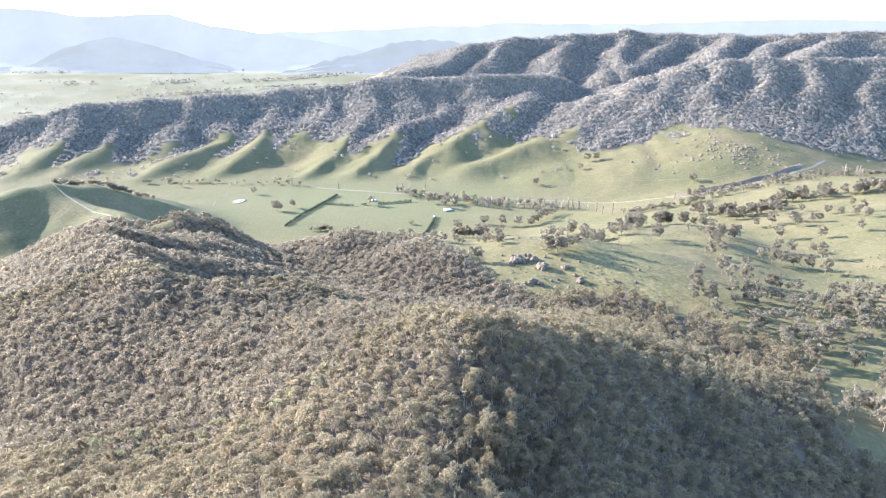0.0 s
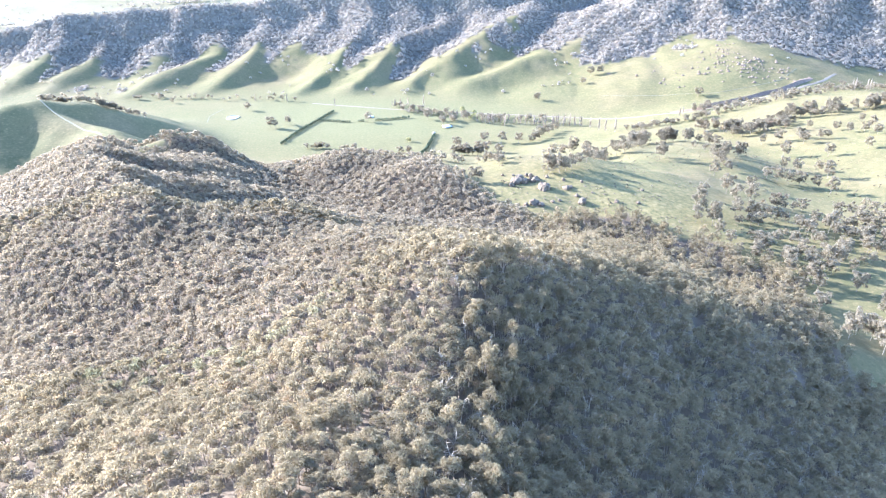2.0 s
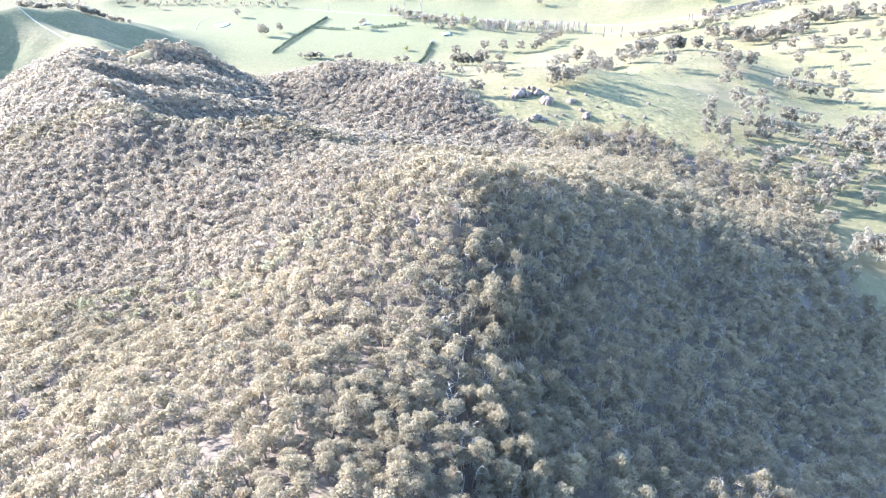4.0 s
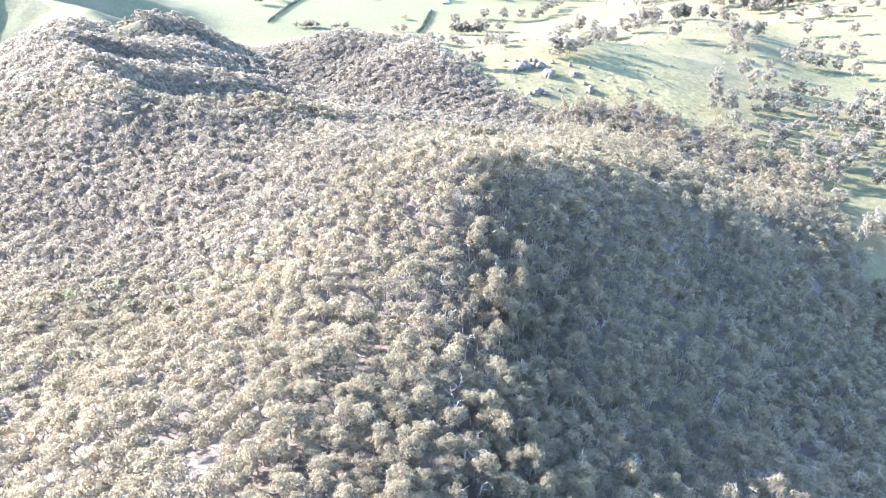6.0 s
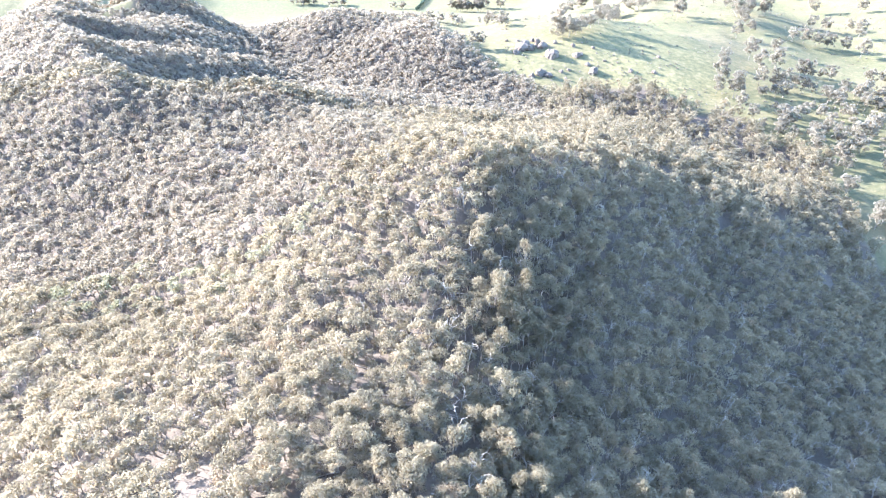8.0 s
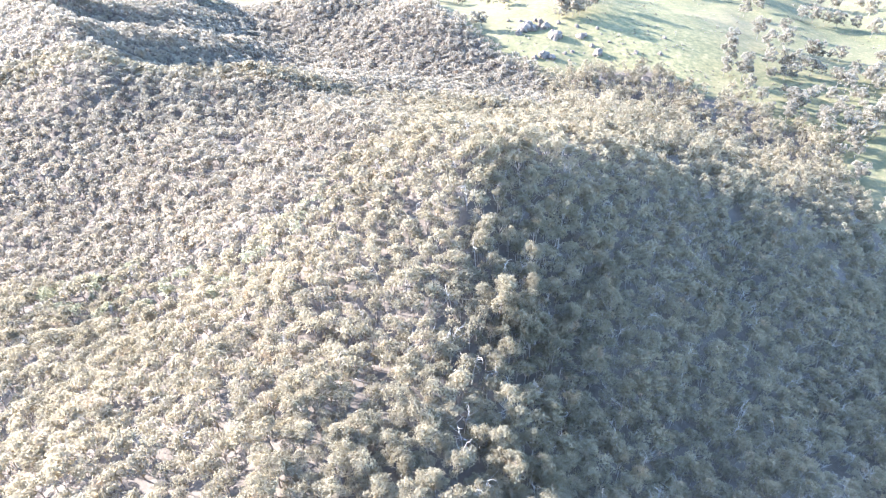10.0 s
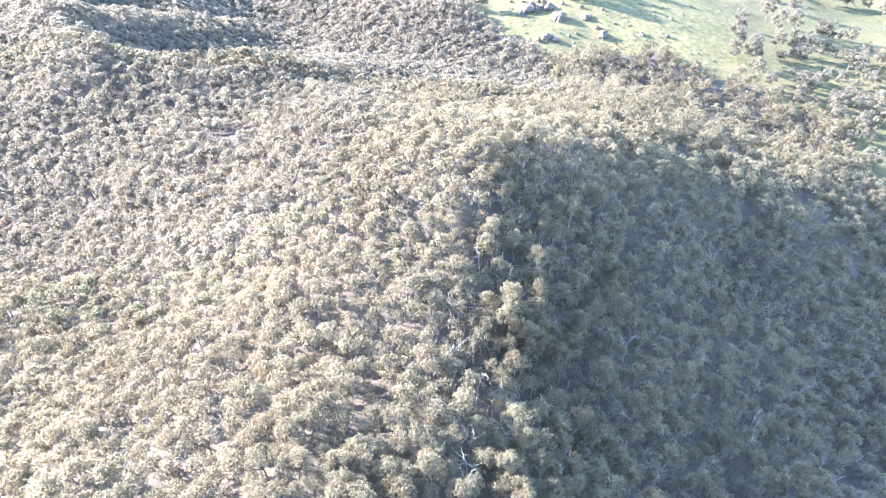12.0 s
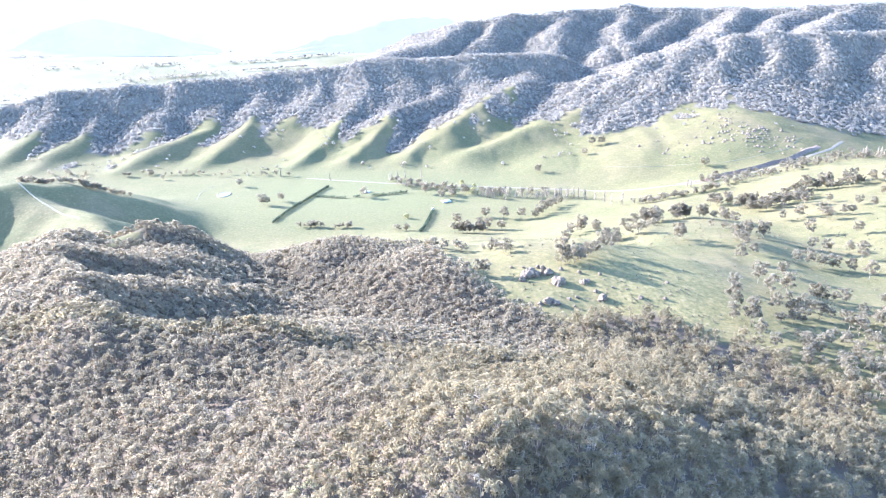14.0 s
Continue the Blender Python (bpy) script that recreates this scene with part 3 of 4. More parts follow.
def planted(name, shapes, places, materials, rng, label, category, smallest=0.7, largest=1.25, along=0.0):
    """Many trees as one mesh; places: rows of x, y, z. along: how far the canopy follows the slope."""
    if along:
        x, y = places[:, 0], places[:, 1]
        fall = np.stack([(ground_height(x + 20, y) - ground_height(x - 20, y)) / 40, (ground_height(x, y + 20) - ground_height(x, y - 20)) / 40], 1) * along
    vs, fs, ms, o = [], [], [], 0
    which = rng.integers(0, len(shapes), len(places))
    for k, shape in enumerate(shapes):
        rows = places[which == k]
        if not len(rows):
            continue
        v, f, mi = shape
        a, s = rng.uniform(0, 2 * math.pi, len(rows)), rng.uniform(smallest, largest, len(rows))
        sz = s * rng.uniform(0.85, 1.2, len(rows))
        c, q = np.cos(a) * s, np.sin(a) * s
        out = np.empty((len(rows), len(v), 3))
        out[:, :, 0] = rows[:, :1] + c[:, None] * v[:, 0] - q[:, None] * v[:, 1]
        out[:, :, 1] = rows[:, 1:2] + q[:, None] * v[:, 0] + c[:, None] * v[:, 1]
        out[:, :, 2] = rows[:, 2:3] + sz[:, None] * v[:, 2]
        if along:
            g = fall[which == k]
            out[:, :, 2] += (out[:, :, 0] - rows[:, :1]) * g[:, :1] + (out[:, :, 1] - rows[:, 1:2]) * g[:, 1:]
        vs.append(out.reshape(-1, 3))
        fs.append((f[None] + (o + np.arange(len(rows)) * len(v))[:, None, None]).reshape(-1, 3))
        ms.append(np.tile(mi, len(rows)))
        o += len(rows) * len(v)
    me = soup(name, np.concatenate(vs), np.concatenate(fs), np.concatenate(ms), materials)
    return tagged(new(name, me), label, category, kind="stuff")


def merged_shape(wood, leaf):
    v, f = joined([wood, leaf])
    return v, f, np.r_[np.zeros(len(wood[1]), int), np.ones(len(leaf[1]), int)]


def scatter(rng, x0, x1, y0, y1, step, jitter=0.48):
    """A jittered grid of places, with every second row set off by half a step."""
    gx, gy = np.meshgrid(np.arange(x0, x1, step), np.arange(y0, y1, step * 0.9))
    gx = gx + (np.arange(gx.shape[0]) % 2)[:, None] * step / 2
    p = np.stack([gx.ravel(), gy.ravel()], 1)
    return p + rng.uniform(-jitter, jitter, p.shape) * step


def standing(p, sink=0.0):
    return np.c_[p, ground_height(p[:, 0], p[:, 1]) - sink]


rng = np.random.default_rng(7)
NEAR_STRETCH = (-54, 46, 131, 195)
p = scatter(rng, -700, 450, -60, 990, 5.25)
p = p[wooded(p[:, 0], p[:, 1])]
thin = fbm(p[:, 0] / 22, p[:, 1] / 22, 81, 2)
p = p[thin > -0.95]
seen_side = np.abs(p[:, 0]) < 0.72 * (p[:, 1] + 15) + 25
p = p[seen_side]
nearest = (p[:, 0] > NEAR_STRETCH[0]) & (p[:, 0] < NEAR_STRETCH[1]) & (p[:, 1] > NEAR_STRETCH[2]) & (p[:, 1] < NEAR_STRETCH[3])
near_places, rest = standing(p[nearest]), p[~nearest]
a_zone, b_zone = (rest[:, 1] > 122) & (rest[:, 1] < 290), (rest[:, 1] >= 290) & (rest[:, 1] < 520)
fringe = (rest[:, 1] > 330 + 0.25 * np.abs(rest[:, 0] - 300)) & (rest[:, 0] > 95 + 0.12 * np.maximum(0, 520 - rest[:, 1]))
b_zone = b_zone & ~fringe
# a line of creased ground parts the olive gums of the spur from the mauve box trees of the gully; wattles stand along it
crease = np.interp(rest[:, 0], (-260, -150, -87, -62, -43), (318, 306, 288, 316, 370)) + 9 * fbm(rest[:, 0] / 25, rest[:, 1] / 25, 83, 2)
dice = np.random.default_rng(17).random(len(rest))
mauve = b_zone & (rest[:, 1] > crease) & (rest[:, 0] < -30 + 30 * (dice - 0.5))
wattle = (a_zone | b_zone) & (np.abs(rest[:, 1] - crease + 12) < 17) & (rest[:, 0] > -185) & (rest[:, 0] < -48) & (dice < 0.45)
a_zone, mauve = a_zone & ~wattle, mauve & ~wattle
b_zone = b_zone & ~wattle & ~mauve
planted("forest_slope", [merged_shape(*gum_shape(rng, 300, 0.40, height=9.7, radius=3.4, limbs=4, sides=3, clumps=15, bend=1, ragged=0.5, lift=0.25)) for _ in range(14)], standing(rest[a_zone]), [BARK, GUM_LEAF], rng,
        "dense olive gum forest on the spur", "forest")
planted("forest_gully", [merged_shape(*gum_shape(rng, 120, 0.62, height=9.8, radius=3.25, limbs=2, sides=3, clumps=12, bend=0, ragged=0.45, lift=0.25)) for _ in range(12)], standing(rest[b_zone]), [BARK, GUM_LEAF], rng,
        "dense olive gum forest over the spur's back", "forest")
planted("forest_box", [merged_shape(*gum_shape(rng, 112, 0.64, height=9.8, radius=3.25, limbs=2, sides=3, clumps=12, bend=0, ragged=0.45, lift=0.25)) for _ in range(12)], standing(rest[mauve]), [BARK, MAUVE_LEAF], rng,
        "dense mauve-brown box forest in the gully", "forest")
planted("forest_wattle", [merged_shape(*gum_shape(rng, 200, 0.45, height=8.6, radius=3.2, limbs=2, sides=3, clumps=12, bend=0, ragged=0.5, lift=0.25)) for _ in range(6)], standing(rest[wattle]), [BARK, WATTLE_LEAF], rng,
        "fresh green wattles along the crease of the spur", "forest")
around = np.concatenate([scatter(rng, -110, 110, -70, 150, 5.6), scatter(rng, -420, 440, -200, 330, 11)])
beside = np.arange(len(around)) < len(scatter(np.random.default_rng(1), -110, 110, -70, 150, 5.6))
close_by = (np.abs(around[:, 0]) < 112) & (around[:, 1] > -72) & (around[:, 1] < 152)
outside = wooded(around[:, 0], around[:, 1]) & (np.abs(around[:, 0]) >= 0.72 * (around[:, 1] + 15) + 25) & (beside | ~close_by)
planted("forest_behind", [merged_shape(*gum_shape(rng, 22, 1.4, height=9.8, radius=3.25, limbs=0, sides=3, clumps=10, bend=0, ragged=0.22, lift=0.2)) for _ in range(8)], standing(around[outside]), [BARK, GUM_LEAF], rng,
        "dense olive gum forest along the ridge", "forest")
hill = ~a_zone & ~b_zone & ~fringe & ~mauve & ~wattle
grey = hill & (rest[:, 1] > 560) & (rest[:, 0] < 90)
planted("forest_edge", [merged_shape(*gum_shape(rng, 54, 0.95, height=10.5, radius=3.4, limbs=1, sides=3, clumps=7, bend=0, ragged=0.2, lift=0.45)) for _ in range(12)], standing(rest[hill & ~grey]), [BARK, GUM_LEAF], rng,
        "olive gum forest down to the paddock's edge", "forest")
planted("forest_hill", [merged_shape(*gum_shape(rng, 46, 0.97, height=9.8, radius=3.6, limbs=0, sides=3, clumps=8, bend=0, ragged=0.45, lift=0.5)) for _ in range(12)], standing(rest[grey]), [BARK, HILL_LEAF], rng,
        "dense grey-mauve gum forest on the hill", "forest", along=0.7)
tall = rest[fringe]
tall = tall[np.random.default_rng(8).random(len(tall)) < 0.43]
planted("forest_fringe", [merged_shape(*gum_shape(rng, 270, 0.62, height=14, radius=4.6, limbs=5, sides=3, clumps=16, bend=1, deep=True, ragged=0.24, lift=0.3)) for _ in range(10)], standing(tall), [BARK, GUM_LEAF], rng,
        "tall spreading grey gums at the forest's foot", "forest", 0.65, 1.2)

q = scatter(rng, -2600, 2700, 2060, 3800, 11.2, 0.9)
q = q[np.abs(q[:, 0]) < 0.72 * q[:, 1] + 60]
q = standing(q)
q = q[far_wooded(q[:, 0], q[:, 1], q[:, 2]) | ((rng.random(len(q)) < 0.035) & (fbm(q[:, 0] / 90, q[:, 1] / 90, 77, 2) > 0.1))]
def far_crown(r, leaves, leaf, radius, height, ragged):
    """A far tree's crown alone: a low dome of leaf sprays."""
    d = r.normal(size=(leaves, 3))
    d[:, 2] = np.abs(d[:, 2]) + 0.25
    d /= np.linalg.norm(d, axis=1)[:, None]
    v, f = leaf_tris(r, d * (radius, radius, height) * r.uniform(0.7, 1.05, (leaves, 1)) + (0, 0, 1.5), d * 0.8 + (0, 0, 0.6) + r.normal(size=(leaves, 3)) * ragged, leaf)
    return v, f, np.zeros(len(f), int)


front = (q[:, 1] < 2540) | (rng.random(len(q)) < 0.12)
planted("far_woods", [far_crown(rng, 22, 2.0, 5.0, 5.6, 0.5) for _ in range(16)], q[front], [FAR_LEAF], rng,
        "haze-paled grey-mauve gum woods on the slopes behind the valley", "forest", 0.6, 1.4, 0.8)
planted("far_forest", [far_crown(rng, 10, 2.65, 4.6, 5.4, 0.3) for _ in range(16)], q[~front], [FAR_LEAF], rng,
        "haze-paled grey-blue gum woods on the far ranges", "forest", 0.6, 1.35, 0.8)


def part(name, shape, material, parent, label=""):
    me = soup(name, shape[0], shape[1], np.zeros(len(shape[1]), int), [material])
    ob = new(name, me)
    ob.parent = parent
    return tagged(ob, label) if label else ob


def gum_tree(leaves, leaf, leaf_material, label, group, name="gum_tree", **shape):
    tree = tagged(new(name), label, "tree", group)
    wood, crown = gum_shape(rng, leaves, leaf, **shape)
    part("trunk", wood, BARK, tree)
    part("crown", crown, leaf_material, tree)
    return tree


def spread(prototypes, places, smallest=0.75, largest=1.25, copies_only=False, drawn=1.0):
    """The prototypes stand at the first places, copies at the rest; drawn: how far they are drawn up."""
    for k, (x, y, z) in enumerate(places):
        s = rng.uniform(smallest, largest)
        m = pose(x, y, z, 0, 0, rng.uniform(0, 360))
        if k < len(prototypes) and not copies_only:
            ob = prototypes[k]
            ob.matrix_basis = m
        else:
            ob = copy_thing(prototypes[k % len(prototypes)], m)
        ob.scale = (s, s, s * drawn * rng.uniform(0.88, 1.15))


gums = [gum_tree(1200, 0.232, GUM_LEAF, "olive-leaved gum tree in dense forest on the spur", "forest gums", height=9.8, radius=3.5, limbs=8, clumps=19, ragged=0.5, lift=0.25) for _ in range(10)]
spread(gums, near_places, 0.75, 1.28)
r0 = np.random.default_rng(9)
tall = np.c_[r0.gamma(1.6, 20, 120) + 9, r0.uniform(135, 345, 120)]
spread(gums, standing(tall), 0.95, 1.25, True, 1.45)


# ---- woods and trees of the paddocks ----
def tree_points(rows):
    return standing(np.array(rows, float), 0.2)


def belt(points, count, width, seed):
    """Places strewn along a line of points."""
    r = np.random.default_rng(seed)
    pts = np.array(points, float)
    run = np.r_[0, np.cumsum(np.hypot(*np.diff(pts, axis=0).T))]
    d = np.sort(r.uniform(0, run[-1], count))
    return np.c_[np.interp(d, run, pts[:, 0]), np.interp(d, run, pts[:, 1])] + r.normal(0, width / 2, (count, 2))


big_gums = [gum_tree(900, 0.74, PADDOCK_LEAF, "grey-green gum tree with a spreading crown in the pasture", "paddock gums", "spreading_gum", height=16.5, radius=7.4, limbs=7, clumps=26, deep=True, ragged=0.45, lift=0.3) for _ in range(6)]
VALLEY_GUMS = [(-422, 1746), (-462, 1716), (-447, 1712), (-216, 1774), (-568, 1891), (-18, 1750), (251, 1956), (397, 2050), (430, 2105), (456, 2104), (18, 1536), (84, 1598),
               (66, 1502), (83, 1495), (124, 1577), (164, 1570), (112, 1480), (194, 1570), (207, 1585), (219, 1606), (234, 1634), (248, 1652), (266, 1674), (671, 1849), (40, 1790), (-60, 1800)]
KNOLL_GUMS = [(334, 1032), (464, 1053), (409, 963), (379, 930), (362, 840), (313, 792), (382, 811), (411, 881), (401, 788), (295, 705), (460, 942), (480, 950),
              (492, 940), (507, 938), (525, 931), (534, 902), (538, 1012), (525, 1026), (573, 1016), (566, 974), (289, 740), (415, 1029), (440, 1060), (452, 1075)]
CORNER_GUMS = [(338, 486), (346, 478), (352, 470), (362, 468), (372, 462), (330, 530), (322, 470), (384, 520), (398, 534), (340, 452)]
CLUMP_GUMS = [(125, 819), (132, 815), (138, 810), (147, 817), (155, 825), (168, 842), (182, 865), (221, 1279), (231, 1232), (252, 1215), (242, 1102), (258, 1099), (142, 890),
              (281, 1104), (292, 1097), (353, 1273), (366, 1270), (30, 793), (37, 793), (210, 1213), (227, 1229), (248, 1190), (244, 1100), (256, 1089)]
SLOPE_GUMS = [(326, 1017), (416, 1008), (456, 1085), (462, 1053), (565, 1116), (570, 1212), (646, 1290), (692, 1295), (624, 1088), (797, 1307), (766, 1219), (687, 1089),
              (743, 1164), (719, 1250), (726, 1219), (662, 1192), (675, 1190), (636, 1212), (628, 1180), (600, 1212), (739, 1195), (590, 1309), (572, 1303), (611, 1296)]
places = np.concatenate([
    np.array(VALLEY_GUMS, float), np.array(KNOLL_GUMS, float), np.array(CORNER_GUMS, float), np.array(CLUMP_GUMS, float), np.array(SLOPE_GUMS, float),
    belt([(10, 1457), (70, 1450)], 13, 5, 1), belt([(531, 1420), (560, 1345), (625, 1325), (690, 1400)], 40, 26, 2), belt([(700, 1420), (794, 1445), (851, 1418), (960, 1419)], 46, 30, 3),
    belt([(300, 1180), (327, 1225), (436, 1290)], 16, 12, 4), belt([(424, 1290), (470, 1250), (490, 1200)], 10, 12, 5)])
far_ones = len(VALLEY_GUMS)
spread(big_gums, standing(places[:far_ones], 0.2), 1.4, 1.9)
spread(big_gums, standing(places[far_ones:], 0.2), 0.9, 1.5, True, 1.22)

# open woodland between the forest and the pasture
r1 = np.random.default_rng(12)
groves = [(438, 722, 64, 26, 40), (352, 690, 34, 42, 24), (388, 630, 42, 28, 34), (330, 612, 28, 26, 18), (470, 655, 40, 26, 26), (520, 760, 60, 30, 24), (330, 575, 20, 16, 6), (455, 690, 30, 18, 16)]
w = np.concatenate([np.c_[r1.normal(x, sx, k), r1.normal(y, sy, k)] for x, y, sx, sy, k in groves])
w = w[[not any(math.hypot(*(w[i] - w[j])) < 9.0 for j in range(i)) for i in range(len(w))]]
w = w[~wooded(w[:, 0], w[:, 1]) & ~((w[:, 1] < 560) & (w[:, 0] > 318))]
close_by = w[:, 1] < 660
spread(big_gums, standing(w[close_by], 0.2), 0.6, 1.25, True, 1.2)
planted("open_woodland", [merged_shape(*gum_shape(rng, 600, 0.85, height=19.0, radius=7.1, limbs=5, sides=3, clumps=24, bend=0, deep=True, ragged=0.45, lift=0.3)) for _ in range(6)], standing(w[~close_by], 0.2), [BARK, PADDOCK_LEAF], rng,
        "open grey gum woodland on the pasture's edge", "woodland", 0.6, 1.3)
e = np.concatenate([belt([(-869, 1440), (-808, 1475), (-749, 1505), (-708, 1540)], 80, 14, 21), belt([(-1200, 2030), (-700, 2010), (-420, 2010)], 40, 30, 22),
                    belt([(-140, 1900), (-60, 1850), (30, 1840), (130, 1800), (260, 1790)], 46, 22, 23), belt([(600, 1700), (760, 1690), (900, 1760), (1080, 1850), (1300, 1900)], 150, 50, 24),
                    belt([(420, 1560), (600, 1600), (700, 1640)], 50, 26, 25), belt([(-136, 1927), (-84, 1866), (-11, 1853), (5, 1779)], 34, 24, 29), belt([(-60, 960), (-20, 925), (20, 900)], 10, 8, 26), belt([(-335, 1545), (-215, 1530)], 18, 9, 27), belt([(-110, 1500), (-85, 1490)], 5, 7, 28)])
k_ = np.concatenate([belt([(116, 816), (142, 821), (175, 854), (247, 1058)], 30, 13, 61), belt([(405, 1141), (433, 1128), (431, 1051), (408, 964)], 14, 12, 62), belt([(286, 1094), (351, 1196), (407, 1250)], 12, 9, 63), belt([(6, 926), (44, 909), (69, 854)], 18, 6, 64)])
planted("knoll_grove", [merged_shape(*gum_shape(rng, 360, 0.68, height=14.0, radius=4.9, limbs=4, sides=3, bend=0, clumps=16, deep=True, ragged=0.45, lift=0.3)) for _ in range(6)], standing(k_), [BARK, PADDOCK_LEAF], rng,
        "grove of grey gums on the knoll's shoulder", "woodland", 0.6, 1.2)
planted("creek_trees", [merged_shape(*gum_shape(rng, 110, 1.25, height=11, radius=5.5, limbs=3, sides=3, bend=0, clumps=12, deep=True)) for _ in range(8)], standing(e), [BARK, PADDOCK_LEAF], rng,
        "grey trees and scrub along the creek", "woodland", 0.7, 1.5)
g = np.concatenate([belt([(-1652, 3658), (-1443, 3749), (-1191, 3837)], 90, 40, 31), belt([(-1109, 3885), (-774, 3968)], 60, 14, 32), belt([(-1238, 4115), (-1010, 4150), (-568, 4399)], 110, 30, 33),
                    belt([(-1734, 4010), (-1540, 4113)], 40, 40, 34), belt([(-2302, 4021), (-2072, 4025)], 26, 50, 35), belt([(-2100, 3241), (-2006, 3266)], 8, 20, 36), belt([(-2700, 4400), (-2447, 4423)], 60, 90, 37), belt([(-2600, 3700), (-1000, 4250)], 60, 500, 38)])
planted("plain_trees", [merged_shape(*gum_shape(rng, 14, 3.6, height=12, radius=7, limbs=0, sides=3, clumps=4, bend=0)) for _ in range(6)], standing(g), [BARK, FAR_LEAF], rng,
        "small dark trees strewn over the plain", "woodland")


def poplar():
    tree = tagged(new("poplar"), "tall bare grey-brown poplar by the creek", "tree", "bare poplars")
    part("trunk", limb_mesh([(0, 0, -0.5), (0.1, 0, 8), (0, 0.1, 21)], (0.42, 0.28, 0.05), 5), TWIG, tree)
    twigs = []
    for k in range(60):
        z, a = rng.uniform(1.5, 17), rng.uniform(0, 6.28)
        r, l = rng.uniform(1.1, 3.2) * (1 - z / 26), rng.uniform(2.5, 4.8)
        twigs.append(limb_mesh([(0, 0, z), (r * 0.75 * math.cos(a), r * 0.75 * math.sin(a), z + l * 0.4), (r * math.cos(a), r * math.sin(a), z + l)], (0.24, 0.22, 0.09), 3))
    part("crown", joined(twigs), TWIG, tree, "bare upright twigs")
    return tree


POPLARS = [(-575, 1999), (-476, 1983), (-329, 1939), (-164, 1933), (-156, 1931), (-140, 1927), (-120, 1947), (-75, 1953), (86, 1768), (90, 1765), (95, 1757), (100, 1757),
           (105, 1753), (111, 1757), (115, 1749), (142, 1733), (172, 1757), (181, 1757), (243, 1768), (253, 1767), (271, 1763), (274, 1764), (280, 1758), (284, 1754), (302, 1753),
           (314, 1748), (334, 1719), (338, 1718), (357, 1698), (365, 1635), (371, 1590), (389, 1568), (1076, 1843), (1084, 1843), (1116, 1843), (1125, 1845), (1134, 1846), (566, 1661), (572, 1656)]
spread([poplar() for _ in range(4)], tree_points(POPLARS), 1.0, 1.5)
spread([poplar() for _ in range(2)], standing(belt([(60, 1780), (200, 1760), (330, 1725)], 26, 9, 41)), 0.75, 1.3)
spread([poplar() for _ in range(2)], standing(belt([(5, 1841), (97, 1783), (200, 1745), (307, 1753)], 40, 12, 42)), 0.55, 1.0)


def willow():
    tree = tagged(new("willow"), "round pale yellow-green willow in the pasture", "tree", "willows")
    wood, crown = gum_shape(rng, 420, 0.8, height=11, radius=5.5, limbs=5, clumps=14, deep=True)
    part("trunk", wood, BARK, tree)
    crown = (crown[0] - (0, 0, 1.5), crown[1])
    part("crown", crown, WILLOW_LEAF, tree)
    return tree


spread([willow() for _ in range(2)], tree_points([(-96, 1597), (68, 1841), (37, 1879), (60, 1800), (140, 1745)]), 1.2, 1.55)


def shrub(leaves=120, leaf=0.5):
    bush = tagged(new("cypress"), "small dark green cypress clipped into a hedge row", "shrub", "cypress hedges")
    part("trunk", limb_mesh([(0, 0, -0.3), (0, 0, 1.6)], (0.16, 0.08), 4), BARK, bush)
    d = rng.normal(size=(leaves, 3))
    d /= np.linalg.norm(d, axis=1)[:, None]
    at = d * (2.0, 2.0, 2.3) * rng.uniform(0.75, 1.08, leaves)[:, None] + (0, 0, 2.4)
    part("crown", leaf_tris(rng, at, d + rng.normal(size=(leaves, 3)) * 0.4, leaf), HEDGE_LEAF, bush)
    return bush


def row(points, step, seed):
    """Places at even steps along a line."""
    pts = np.array(points, float)
    run = np.r_[0, np.cumsum(np.hypot(*np.diff(pts, axis=0).T))]
    d = np.arange(0, run[-1], step)
    return np.c_[np.interp(d, run, pts[:, 0]), np.interp(d, run, pts[:, 1])] + np.random.default_rng(seed).normal(0, 0.5, (len(d), 2))


hedges = np.concatenate([row([(-402, 1575), (-378, 1692), (-350, 1782), (-322, 1880)], 3.4, 51), row([(-340, 1782), (-300, 1774), (-260, 1768)], 5.5, 52),
                         row([(-240, 1776), (-225, 1778)], 4, 54), row([(-196, 1784), (-150, 1796), (-108, 1813)], 4.2, 53), row([(-62, 1470), (-48, 1570), (-37, 1652)], 3.4, 55)])
spread([shrub() for _ in range(4)], standing(hedges), 1.05, 1.75)

# ---- stone ----
STONE = plain_mat("lichened_granite", (0.10, 0.074, 0.049), (0.195, 0.152, 0.104), 0.35, 0.9, 0.8)


def boulder(seed):
    bm = bmesh.new()
    bmesh.ops.create_icosphere(bm, subdivisions=3, radius=1.0)
    for v in bm.verts:
        n = noise.noise(v.co * 1.3 + Vector((seed * 7.1, 0, 0))) * 0.45 + noise.noise(v.co * 3.1 + Vector((0, seed * 3.3, 0))) * 0.18
        v.co *= 1 + n
        v.co.z = max(v.co.z, -0.35)
        v.co.x = round(v.co.x * 3.2) / 3.2 * 0.4 + v.co.x * 0.6
    me = bpy.data.meshes.new("boulder")
    bm.to_mesh(me)
    bm.free()
    me.materials.append(STONE)
    return tagged(new("boulder", me), "weathered brown granite boulder on the grassy knoll", "boulder", "granite boulders")


